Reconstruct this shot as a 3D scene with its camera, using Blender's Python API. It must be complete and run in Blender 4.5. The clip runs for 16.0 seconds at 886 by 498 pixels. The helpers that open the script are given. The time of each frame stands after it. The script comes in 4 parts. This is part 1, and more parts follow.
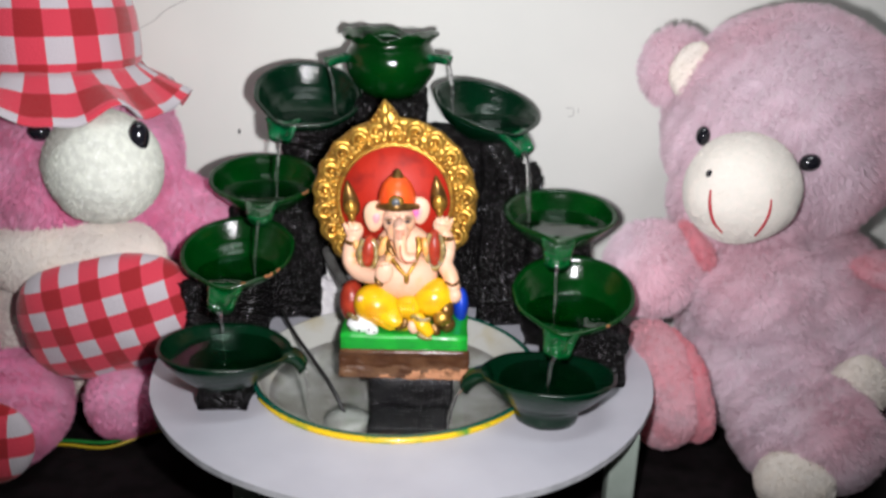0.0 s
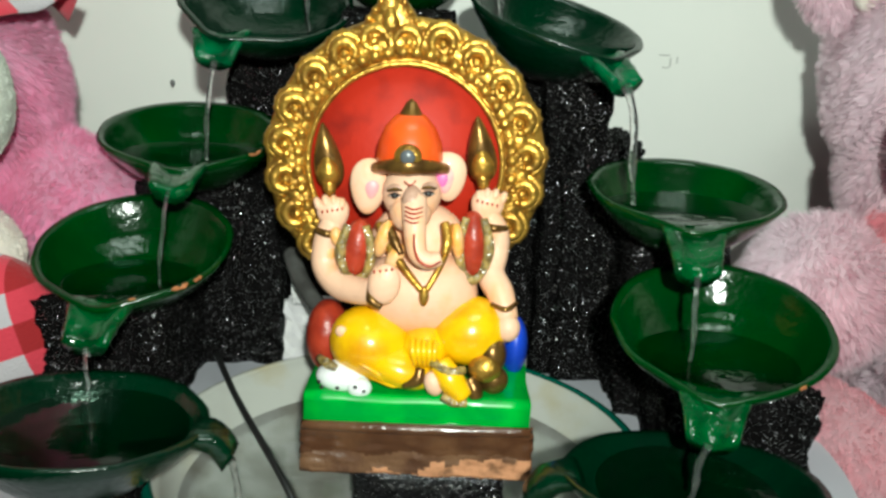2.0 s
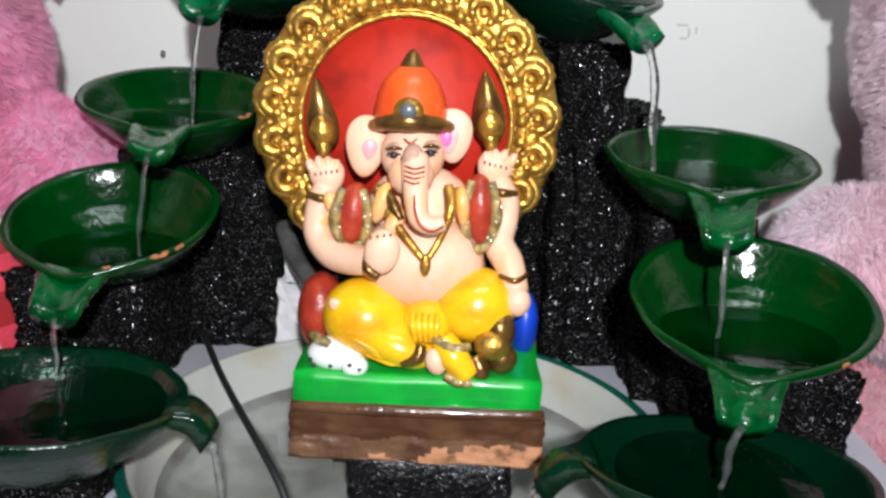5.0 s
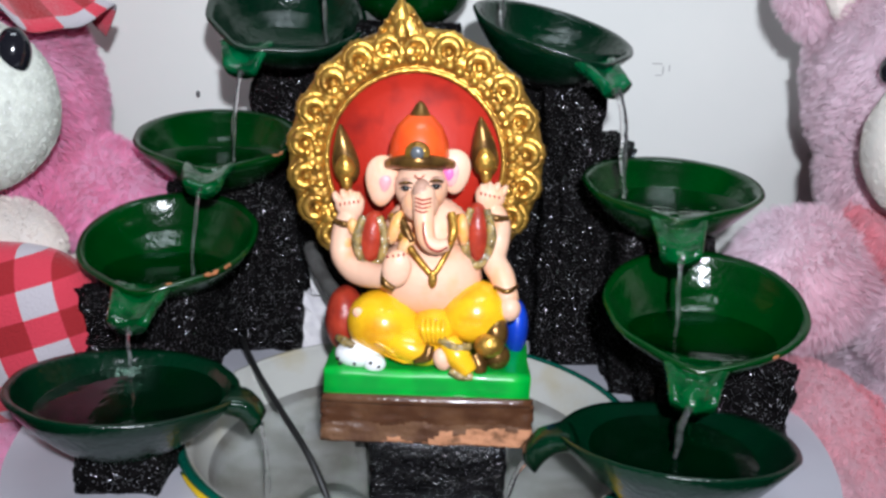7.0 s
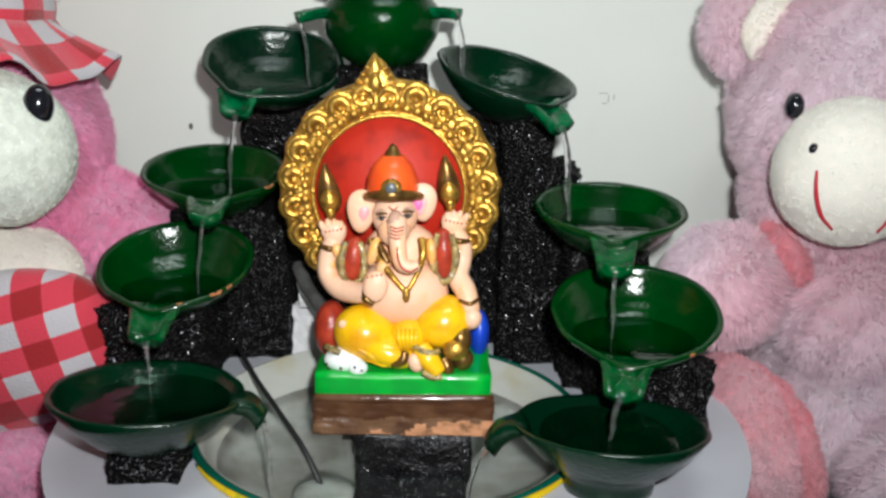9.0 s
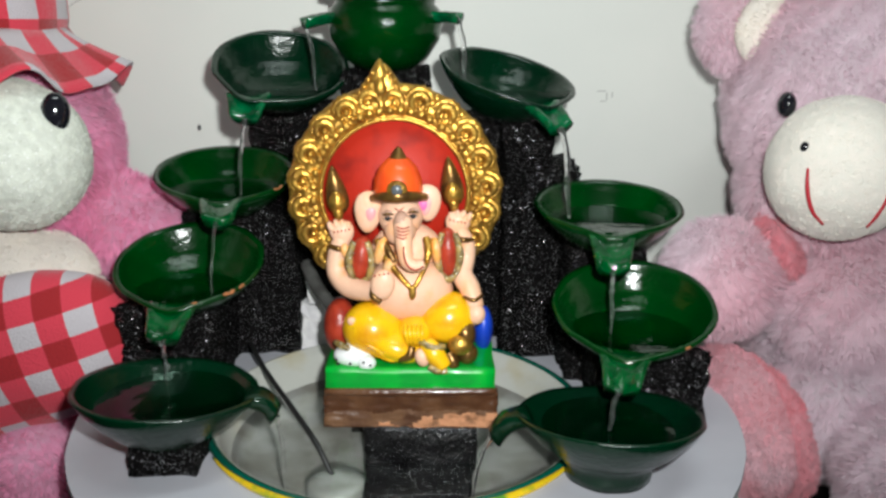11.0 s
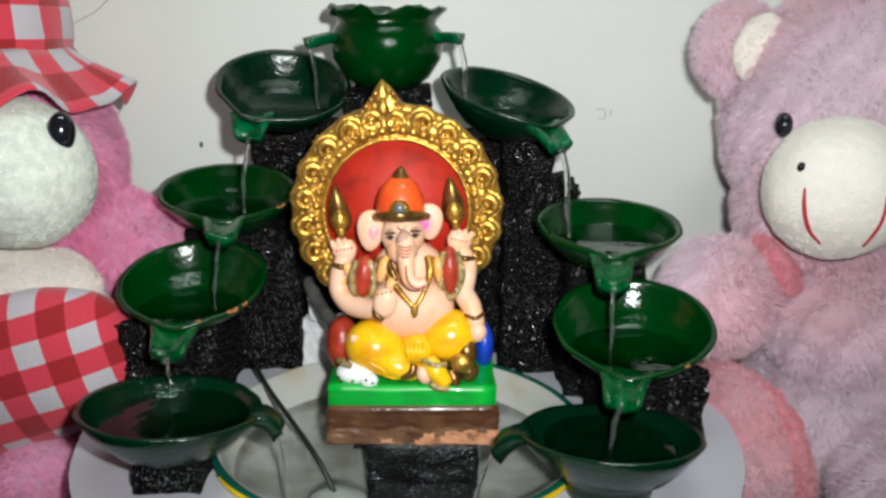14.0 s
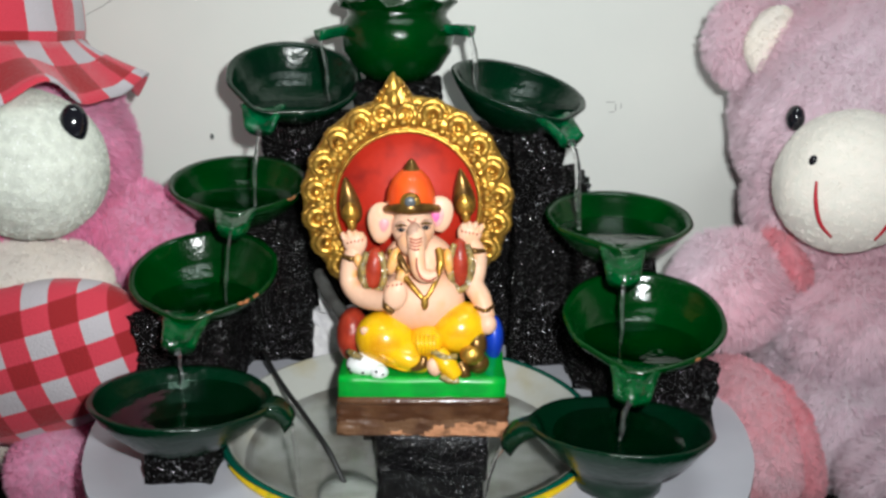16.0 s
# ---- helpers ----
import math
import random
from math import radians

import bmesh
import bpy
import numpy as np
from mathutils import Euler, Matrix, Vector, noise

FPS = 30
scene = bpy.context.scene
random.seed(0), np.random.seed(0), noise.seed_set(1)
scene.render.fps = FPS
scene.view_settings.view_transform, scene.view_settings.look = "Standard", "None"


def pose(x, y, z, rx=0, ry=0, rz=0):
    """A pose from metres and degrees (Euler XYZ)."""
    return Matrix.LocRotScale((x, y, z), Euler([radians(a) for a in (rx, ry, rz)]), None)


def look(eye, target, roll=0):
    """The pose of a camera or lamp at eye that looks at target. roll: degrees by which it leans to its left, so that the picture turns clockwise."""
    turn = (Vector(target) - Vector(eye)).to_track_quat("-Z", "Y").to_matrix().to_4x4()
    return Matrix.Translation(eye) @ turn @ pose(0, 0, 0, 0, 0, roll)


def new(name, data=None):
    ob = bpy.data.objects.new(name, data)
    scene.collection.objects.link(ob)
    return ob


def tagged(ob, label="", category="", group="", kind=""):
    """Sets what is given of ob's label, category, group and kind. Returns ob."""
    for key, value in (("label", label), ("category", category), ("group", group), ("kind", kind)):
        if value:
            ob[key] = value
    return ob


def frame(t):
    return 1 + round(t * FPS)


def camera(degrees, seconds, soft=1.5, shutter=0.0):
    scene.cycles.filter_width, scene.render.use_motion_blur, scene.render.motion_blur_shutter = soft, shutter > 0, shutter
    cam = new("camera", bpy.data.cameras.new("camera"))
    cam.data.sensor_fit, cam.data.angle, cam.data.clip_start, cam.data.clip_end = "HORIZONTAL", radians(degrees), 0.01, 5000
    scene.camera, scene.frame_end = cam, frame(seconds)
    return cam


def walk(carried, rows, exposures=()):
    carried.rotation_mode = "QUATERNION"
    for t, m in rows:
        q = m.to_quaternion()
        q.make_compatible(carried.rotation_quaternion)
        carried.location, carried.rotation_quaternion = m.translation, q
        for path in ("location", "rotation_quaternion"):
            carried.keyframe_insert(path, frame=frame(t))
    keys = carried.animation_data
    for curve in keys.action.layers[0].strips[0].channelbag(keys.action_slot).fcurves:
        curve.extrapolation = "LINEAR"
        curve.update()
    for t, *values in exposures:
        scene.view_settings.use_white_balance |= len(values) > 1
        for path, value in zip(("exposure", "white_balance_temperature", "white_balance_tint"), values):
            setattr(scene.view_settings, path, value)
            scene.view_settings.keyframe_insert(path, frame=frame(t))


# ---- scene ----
from mathutils import kdtree

cam = camera(55.5, 16.0, soft=2.8, shutter=0.35)
ROWS = [
    (0, 0.0365, -0.8586, 0.4234, 71.23, -1.61, 0.36),
    (0.5, 0.0160, -0.8252, 0.3992, 74.46, -1.32, -1.08),
    (1, 0.0324, -0.6719, 0.3229, 74.25, -1.99, -1.16),
    (1.5, 0.0189, -0.5685, 0.2952, 74.86, -3.09, 1.04),
    (2, 0.0113, -0.5027, 0.2694, 74.40, -2.48, 0.60),
    (2.5, 0.0114, -0.4607, 0.2639, 74.29, -2.70, 1.06),
    (3, 0.0143, -0.4434, 0.2508, 73.79, -2.81, 0.86),
    (3.5, 0.0131, -0.4558, 0.2457, 74.17, -2.66, 0.98),
    (3.7, 0.0125, -0.4672, 0.2416, 74.58, -2.52, 0.80),
    (5.8, 0.0140, -0.4674, 0.2366, 74.98, -2.50, 1.26),
    (6, 0.0097, -0.4851, 0.2460, 75.52, -2.10, 1.06),
    (6.5, 0.0055, -0.5238, 0.2524, 75.56, -2.05, 1.55),
    (7, 0.0144, -0.5563, 0.2644, 75.57, -1.95, 1.20),
    (7.5, 0.0138, -0.5758, 0.2663, 75.97, -1.76, 0.35),
    (8, 0.0142, -0.6001, 0.2808, 76.11, -1.47, 0.44),
    (8.5, 0.0186, -0.6248, 0.2955, 75.98, -1.11, -0.14),
    (9, 0.0176, -0.6441, 0.3049, 75.41, -1.27, -0.75),
    (9.2, 0.0181, -0.6476, 0.3033, 75.48, -0.95, -0.61),
    (11.5, 0.0137, -0.6664, 0.3213, 74.59, -0.60, -0.89),
    (12, 0.0130, -0.6665, 0.3221, 74.63, -0.56, -1.03),
    (12.5, 0.0151, -0.6660, 0.3227, 74.67, -0.45, -0.95),
    (13, 0.0124, -0.6663, 0.3252, 74.74, -0.56, -0.82),
    (13.5, 0.0101, -0.6694, 0.3273, 75.54, -0.82, -1.00),
    (14, 0.0098, -0.6702, 0.3256, 75.44, -0.82, -1.06),
    (14.5, 0.0083, -0.6700, 0.3240, 74.98, -0.86, -0.82),
    (15, 0.0086, -0.6704, 0.3248, 74.85, -0.72, -0.53),
    (15.5, 0.0069, -0.6716, 0.3239, 74.59, -0.86, -0.40),
    (16, 0.0077, -0.6715, 0.3255, 74.95, -0.87, -0.50),
]
EXPOSURES = [(0, 0.0, 6250, 15), (1, -0.05, 6300, 7), (2, 0.0, 6300, -8), (3.5, 0.08, 6250, 6), (6, 0.08, 5850, 12), (7, 0.0, 5750, 13), (8, -0.05, 6000, 7), (9, -0.08, 6150, 5), (11.5, -0.14, 6200, 5), (16, -0.14, 6150, 6)]
walk(cam, [(t, pose(*row)) for t, *row in ROWS], EXPOSURES)

# ---- light ----
world = bpy.data.worlds.new("world")
scene.world = world
world.use_nodes = True
world.node_tree.nodes["Background"].inputs[0].default_value = (0.9, 0.95, 1.0, 1)
world.node_tree.nodes["Background"].inputs[1].default_value = 0.02


def lamp(name, kind, m, energy, colour, size, size_y=None):
    data = bpy.data.lights.new(name, kind)
    data.energy, data.color = energy, colour
    if kind == "AREA":
        data.shape, data.size, data.size_y = "RECTANGLE", size, size_y or size
    else:
        data.shadow_soft_size = size
    ob = new(name, data)
    ob.matrix_world = m
    return ob


# the phone's own torch, just beside its lens, and the room's tube lamp overhead
torch = lamp("phone_torch", "SPOT", look((0.055, -0.66, 0.37), (0.01, 0.1, 0.33)), 31.0, (1.0, 0.98, 0.95), 0.012)
torch.data.spot_size, torch.data.spot_blend = radians(112), 1.0
lamp("tube_lamp", "AREA", look((0.25, -0.75, 2.2), (0.0, 0.0, 0.1)), 13.0, (0.95, 1.0, 0.96), 1.2, 0.25)

# ---- materials ----


def material(name, colour, rough=0.5, metal=0.0, second=None, scale=30.0, low=0.4, high=0.6, bump=0.0, bump_scale=200.0, coat=0.0, sheen=0.0, rough2=None, detail=4.0):
    """A principled material whose colour wanders to a second one by noise, with fine relief."""
    m = bpy.data.materials.new(name)
    m.use_nodes = True
    nodes, links = m.node_tree.nodes, m.node_tree.links
    b = nodes["Principled BSDF"]
    b.inputs["Base Color"].default_value = (*colour, 1)
    b.inputs["Roughness"].default_value = rough
    b.inputs["Metallic"].default_value = metal
    b.inputs["Coat Weight"].default_value = coat
    b.inputs["Coat Roughness"].default_value = 0.08
    b.inputs["Sheen Weight"].default_value = sheen
    co = nodes.new("ShaderNodeTexCoord")
    if second:
        n = nodes.new("ShaderNodeTexNoise")
        n.inputs["Scale"].default_value, n.inputs["Detail"].default_value = scale, detail
        links.new(co.outputs["Object"], n.inputs["Vector"])
        r = nodes.new("ShaderNodeMapRange")
        r.inputs["From Min"].default_value, r.inputs["From Max"].default_value = low, high
        links.new(n.outputs["Fac"], r.inputs["Value"])
        mix = nodes.new("ShaderNodeMix")
        mix.data_type = "RGBA"
        mix.inputs["A"].default_value, mix.inputs["B"].default_value = (*colour, 1), (*second, 1)
        links.new(r.outputs["Result"], mix.inputs["Factor"])
        links.new(mix.outputs["Result"], b.inputs["Base Color"])
        if rough2 is not None:
            r2 = nodes.new("ShaderNodeMapRange")
            r2.inputs["From Min"].default_value, r2.inputs["From Max"].default_value = low, high
            r2.inputs["To Min"].default_value, r2.inputs["To Max"].default_value = rough, rough2
            links.new(n.outputs["Fac"], r2.inputs["Value"])
            links.new(r2.outputs["Result"], b.inputs["Roughness"])
    if bump:
        n2 = nodes.new("ShaderNodeTexNoise")
        n2.inputs["Scale"].default_value, n2.inputs["Detail"].default_value = bump_scale, 3
        links.new(co.outputs["Object"], n2.inputs["Vector"])
        bp = nodes.new("ShaderNodeBump")
        bp.inputs["Strength"].default_value, bp.inputs["Distance"].default_value = bump, 0.002
        links.new(n2.outputs["Fac"], bp.inputs["Height"])
        links.new(bp.outputs["Normal"], b.inputs["Normal"])
    return m


def speckled(name, colour, speck, scale, share, rough=0.8, lift=2.2, bump=0.5):
    """A rough stuff strewn with small bright glints."""
    m = material(name, colour, rough, second=tuple(c * lift for c in colour), scale=120, bump=bump, bump_scale=420)
    nodes, links = m.node_tree.nodes, m.node_tree.links
    b = nodes["Principled BSDF"]
    v = nodes.new("ShaderNodeTexVoronoi")
    v.inputs["Scale"].default_value = scale
    co = nodes.new("ShaderNodeTexCoord")
    links.new(co.outputs["Object"], v.inputs["Vector"])
    sep = nodes.new("ShaderNodeSeparateColor")
    links.new(v.outputs["Color"], sep.inputs["Color"])
    gt = nodes.new("ShaderNodeMath")
    gt.operation, gt.inputs[1].default_value = "GREATER_THAN", 1 - share
    links.new(sep.outputs["Red"], gt.inputs[0])
    near = nodes.new("ShaderNodeMath")
    near.operation, near.inputs[1].default_value = "LESS_THAN", 0.28
    links.new(v.outputs["Distance"], near.inputs[0])
    both = nodes.new("ShaderNodeMath")
    both.operation = "MULTIPLY"
    links.new(gt.outputs[0], both.inputs[0])
    links.new(near.outputs[0], both.inputs[1])
    dim = nodes.new("ShaderNodeMath")
    dim.operation = "MULTIPLY"
    links.new(both.outputs[0], dim.inputs[0])
    links.new(sep.outputs["Green"], dim.inputs[1])
    mix = nodes.new("ShaderNodeMix")
    mix.data_type = "RGBA"
    old = b.inputs["Base Color"].links[0].from_socket
    links.new(old, mix.inputs["A"])
    mix.inputs["B"].default_value = (*speck, 1)
    links.new(dim.outputs[0], mix.inputs["Factor"])
    links.new(mix.outputs["Result"], b.inputs["Base Color"])
    r = nodes.new("ShaderNodeMapRange")
    r.inputs["To Min"].default_value, r.inputs["To Max"].default_value = rough, 0.3
    links.new(both.outputs[0], r.inputs["Value"])
    links.new(r.outputs["Result"], b.inputs["Roughness"])
    return m


def glitter(name, colour, rough, share):
    """Coarse black foam strewn with tiny metal flakes that lie at every angle."""
    m = material(name, colour, rough, second=tuple(c * 2.6 for c in colour), scale=160, bump=1.0, bump_scale=330)
    nodes, links = m.node_tree.nodes, m.node_tree.links
    b = nodes["Principled BSDF"]
    b.inputs["Specular IOR Level"].default_value = 0.06 if rough > 0.5 else 0.5
    co = nodes.new("ShaderNodeTexCoord")
    v = nodes.new("ShaderNodeTexVoronoi")
    v.inputs["Scale"].default_value = 1250
    links.new(co.outputs["Object"], v.inputs["Vector"])
    sep = nodes.new("ShaderNodeSeparateColor")
    links.new(v.outputs["Color"], sep.inputs["Color"])
    gt = nodes.new("ShaderNodeMath")
    gt.operation, gt.inputs[1].default_value = "GREATER_THAN", 1 - share
    links.new(sep.outputs["Red"], gt.inputs[0])
    near = nodes.new("ShaderNodeMath")
    near.operation, near.inputs[1].default_value = "LESS_THAN", 0.34
    links.new(v.outputs["Distance"], near.inputs[0])
    both = nodes.new("ShaderNodeMath")
    both.operation = "MULTIPLY"
    links.new(gt.outputs[0], both.inputs[0])
    links.new(near.outputs[0], both.inputs[1])
    fine = nodes.new("ShaderNodeTexWhiteNoise")
    links.new(v.outputs["Position"], fine.inputs["Vector"])
    tilt = nodes.new("ShaderNodeVectorMath")
    tilt.operation = "SUBTRACT"
    tilt.inputs[1].default_value = (0.5, 0.5, 0.5)
    links.new(fine.outputs["Color"], tilt.inputs[0])
    wide = nodes.new("ShaderNodeVectorMath")
    wide.operation = "SCALE"
    wide.inputs["Scale"].default_value = 1.8
    links.new(tilt.outputs[0], wide.inputs[0])
    add = nodes.new("ShaderNodeVectorMath")
    links.new(co.outputs["Normal"], add.inputs[0])
    links.new(wide.outputs[0], add.inputs[1])
    unit = nodes.new("ShaderNodeVectorMath")
    unit.operation = "NORMALIZE"
    links.new(add.outputs[0], unit.inputs[0])
    flake = nodes.new("ShaderNodeBsdfPrincipled")
    flake.inputs["Base Color"].default_value = (0.80, 0.80, 0.82, 1)
    flake.inputs["Metallic"].default_value = 1.0
    flake.inputs["Roughness"].default_value = 0.38
    links.new(unit.outputs[0], flake.inputs["Normal"])
    mix = nodes.new("ShaderNodeMixShader")
    links.new(both.outputs[0], mix.inputs["Fac"])
    links.new(b.outputs[0], mix.inputs[1])
    links.new(flake.outputs[0], mix.inputs[2])
    links.new(mix.outputs[0], nodes["Material Output"].inputs["Surface"])
    return m


def gingham(name):
    """Woven red and white checks: one check is one unit of the UV map."""
    m = material(name, (0.8, 0.8, 0.8), 0.85, bump=0.6, bump_scale=500, sheen=0.3)
    nodes, links = m.node_tree.nodes, m.node_tree.links
    b = nodes["Principled BSDF"]
    uv = nodes.new("ShaderNodeUVMap")
    sep = nodes.new("ShaderNodeSeparateXYZ")
    links.new(uv.outputs["UV"], sep.inputs["Vector"])
    stripes = []
    for axis in ("X", "Y"):
        half = nodes.new("ShaderNodeMath")
        half.operation, half.inputs[1].default_value = "MULTIPLY", 0.5
        links.new(sep.outputs[axis], half.inputs[0])
        fr = nodes.new("ShaderNodeMath")
        fr.operation = "FRACT"
        links.new(half.outputs[0], fr.inputs[0])
        gt = nodes.new("ShaderNodeMath")
        gt.operation, gt.inputs[1].default_value = "GREATER_THAN", 0.5
        links.new(fr.outputs[0], gt.inputs[0])
        stripes.append(gt)
    add = nodes.new("ShaderNodeMath")
    add.operation = "ADD"
    links.new(stripes[0].outputs[0], add.inputs[0])
    links.new(stripes[1].outputs[0], add.inputs[1])
    ramp = nodes.new("ShaderNodeValToRGB")
    ramp.color_ramp.interpolation = "CONSTANT"
    e = ramp.color_ramp.elements
    e[0].position, e[0].color = 0.0, (0.50, 0.46, 0.49, 1)
    e[1].position, e[1].color = 0.25, (0.60, 0.036, 0.066, 1)
    e2 = e.new(0.75)
    e2.color = (0.32, 0.005, 0.010, 1)
    d = nodes.new("ShaderNodeMath")
    d.operation, d.inputs[1].default_value = "MULTIPLY", 0.5
    links.new(add.outputs[0], d.inputs[0])
    links.new(d.outputs[0], ramp.inputs["Fac"])
    links.new(ramp.outputs["Color"], b.inputs["Base Color"])
    return m


def watery(name, rough=0.0):
    m = material(name, (0.95, 1.0, 0.98), rough, bump=0.25, bump_scale=60)
    b = m.node_tree.nodes["Principled BSDF"]
    b.inputs["Transmission Weight"].default_value, b.inputs["IOR"].default_value = 1.0, 1.33
    return m


SIDE = material("side_wall_paint", (0.20, 0.20, 0.19), 0.7, second=(0.17, 0.17, 0.16), scale=3.0)
WALL = material("wall_paint", (0.74, 0.75, 0.70), 0.6, second=(0.69, 0.70, 0.66), scale=3.0, bump=0.06, bump_scale=90)
CEIL = material("ceiling_paint", (0.40, 0.40, 0.39), 0.8, second=(0.36, 0.36, 0.35), scale=2)
CLOTH = material("dark_cloth", (0.005, 0.004, 0.004), 0.9, second=(0.010, 0.007, 0.008), scale=40, bump=0.4, bump_scale=500)
CLOTH.node_tree.nodes["Principled BSDF"].inputs["Specular IOR Level"].default_value = 0.1
SHEET = material("white_sheet", (0.52, 0.52, 0.57), 0.5, second=(0.46, 0.46, 0.51), scale=14, low=0.35, high=0.75, bump=0.05, bump_scale=60)
SHEET_EDGE = material("sheet_core", (0.55, 0.56, 0.58), 0.7, second=(0.42, 0.43, 0.45), scale=60)
LEG = material("pale_plastic", (0.36, 0.42, 0.37), 0.4, second=(0.30, 0.36, 0.31), scale=20)
GREEN = material("green_enamel", (0.0003, 0.040, 0.0036), 0.11, second=(0.0003, 0.022, 0.0024), scale=20, low=0.3, high=0.7, bump=0.20, bump_scale=280, rough2=0.19)
# the same green enamel with dim light and bluish reflections put into its colour
GREEN_SHADED = material("shaded_green_enamel", (0.0005, 0.019, 0.0062), 0.12, second=(0.0005, 0.011, 0.0048), scale=22, low=0.3, high=0.7, bump=0.36, bump_scale=260, rough2=0.26)
GREEN_SPOUT = material("wet_green_enamel", (0.0008, 0.070, 0.014), 0.06, second=(0.0006, 0.034, 0.007), scale=70, bump=0.7, bump_scale=170, coat=0.3)
for m in (GREEN, GREEN_SHADED):
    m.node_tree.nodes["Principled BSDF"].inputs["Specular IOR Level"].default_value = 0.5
GREEN_LIGHT = material("fresh_green_enamel", (0.0015, 0.11, 0.034), 0.12, second=(0.001, 0.045, 0.014), scale=60, bump=0.5, bump_scale=160, coat=0.3)
CLAY = material("bare_clay", (0.45, 0.17, 0.06), 0.8, second=(0.33, 0.11, 0.04), scale=120, bump=0.3)
FOAM = glitter("glittering_black_foam", (0.0028, 0.0025, 0.0026), 0.9, 0.19)
for node in FOAM.node_tree.nodes:
    if node.type == "BUMP":
        node.inputs["Distance"].default_value = 0.005
WET_FOAM = glitter("wet_black_foam", (0.0022, 0.0020, 0.0024), 0.22, 0.06)
BASIN = material("cream_plastic", (0.52, 0.52, 0.48), 0.25, second=(0.46, 0.40, 0.25), scale=18, low=0.5, high=0.75, bump=0.05)
BASIN_GREY = material("basin_grey_plastic", (0.24, 0.24, 0.225), 0.4, second=(0.14, 0.13, 0.11), scale=30, low=0.4, high=0.7, bump=0.1)
YELLOW_RIM = material("yellow_enamel", (0.75, 0.50, 0.01), 0.25, second=(0.10, 0.28, 0.03), scale=34, low=0.52, high=0.64, coat=0.4)
GREEN_RIM = material("teal_rim_enamel", (0.004, 0.085, 0.055), 0.22, second=(0.30, 0.33, 0.02), scale=26, low=0.6, high=0.72, coat=0.4)
WATER = watery("water")
# dark green tint stands in for dimmed light and dark reflections in the bowls
BOWL_WATER = watery("dimmed_bowl_water")
BOWL_WATER.node_tree.nodes["Principled BSDF"].inputs["Base Color"].default_value = (0.07, 0.17, 0.11, 1)
FALLING = watery("falling_water", 0.0)
FALLING.node_tree.nodes["Principled BSDF"].inputs["Base Color"].default_value = (1.0, 1.0, 1.0, 1)
FALLING.node_tree.nodes["Principled BSDF"].inputs["Transmission Weight"].default_value = 0.97
for node in FALLING.node_tree.nodes:
    if node.type == "BUMP":
        node.inputs["Strength"].default_value, node.inputs["Distance"].default_value = 0.5, 0.003
    elif node.type == "TEX_NOISE":
        node.inputs["Scale"].default_value = 230
RUBBER = material("black_rubber", (0.006, 0.006, 0.006), 0.5, second=(0.012, 0.012, 0.012), scale=60)
PIPE = material("smoky_pipe", (0.05, 0.048, 0.045), 0.14, second=(0.09, 0.09, 0.085), scale=40)
PUMP = material("pale_grey_plastic", (0.25, 0.26, 0.24), 0.4, second=(0.18, 0.18, 0.165), scale=50)
PAPER = material("white_scrap", (0.7, 0.68, 0.68), 0.8, second=(0.6, 0.58, 0.6), scale=80)
GINGHAM = gingham("red_gingham")
WIRE_GREEN = material("green_wire", (0.02, 0.25, 0.04), 0.4)
WIRE_YELLOW = material("yellow_wire", (0.55, 0.42, 0.02), 0.4)
MARK = material("pencil_grey", (0.12, 0.12, 0.12), 0.8)
FAINT = material("faint_pencil", (0.45, 0.45, 0.43), 0.8)

# ---- mesh helpers ----


def finish(name, bm, mats, smooth=True):
    me = bpy.data.meshes.new(name)
    if smooth:
        for f in bm.faces:
            f.smooth = True
    bmesh.ops.recalc_face_normals(bm, faces=bm.faces)
    if name == "water":
        bmesh.ops.reverse_faces(bm, faces=[f for f in bm.faces if f.normal.z < 0])
    bm.to_mesh(me)
    bm.free()
    for m in mats if isinstance(mats, (list, tuple)) else [mats]:
        me.materials.append(m)
    return me


def thing(name, x, y, z, label, category, group="", kind=""):
    ob = new(name)
    ob.empty_display_size = 0.02
    ob.location = (x, y, z)
    return tagged(ob, label, category, group, kind)


def part(name, bm, mats, parent, label="", smooth=True):
    ob = new(name, finish(name, bm, mats, smooth))
    ob.parent = parent
    base = Vector((0, 0, 0))
    up = parent
    while up:
        base += up.location
        up = up.parent
    ob.matrix_parent_inverse = Matrix.Translation(-base)
    return tagged(ob, label)


def single(name, bm, mats, label, category, group="", kind="", smooth=True):
    return tagged(new(name, finish(name, bm, mats, smooth)), label, category, group, kind)


def add_ell(bm, c, r, mat=0, rot=(0, 0, 0), u=20, v=12):
    m = pose(*c, *rot) @ Matrix.Diagonal((*r, 1))
    rings = []
    for k in range(v + 1):
        b = math.pi * k / v
        count = 1 if k in (0, v) else u
        rings.append([bm.verts.new(m @ Vector((math.sin(b) * math.cos(2 * math.pi * s / u), math.sin(b) * math.sin(2 * math.pi * s / u), math.cos(b)))) for s in range(count)])
    for r0, r1 in zip(rings, rings[1:]):
        for s in range(u):
            corners = list(dict.fromkeys((r0[s % len(r0)], r0[(s + 1) % len(r0)], r1[(s + 1) % len(r1)], r1[s % len(r1)])))
            bm.faces.new(corners[::-1]).material_index = mat


def add_leaf(bm, c, w, t, h, taper, mat, turn):
    """A flat rounded lobe, wider at its top by taper."""
    first = len(bm.verts)
    add_ell(bm, (0, 0, 0), (1, 1, 1), mat, (0, 0, 0), 24, 16)
    bm.verts.ensure_lookup_table()
    m = pose(*c, 0, turn, 0)
    for v in bm.verts[first:]:
        x, y, z = v.co
        v.co = m @ Vector((x * w * (1 + taper * z), y * t, z * h))


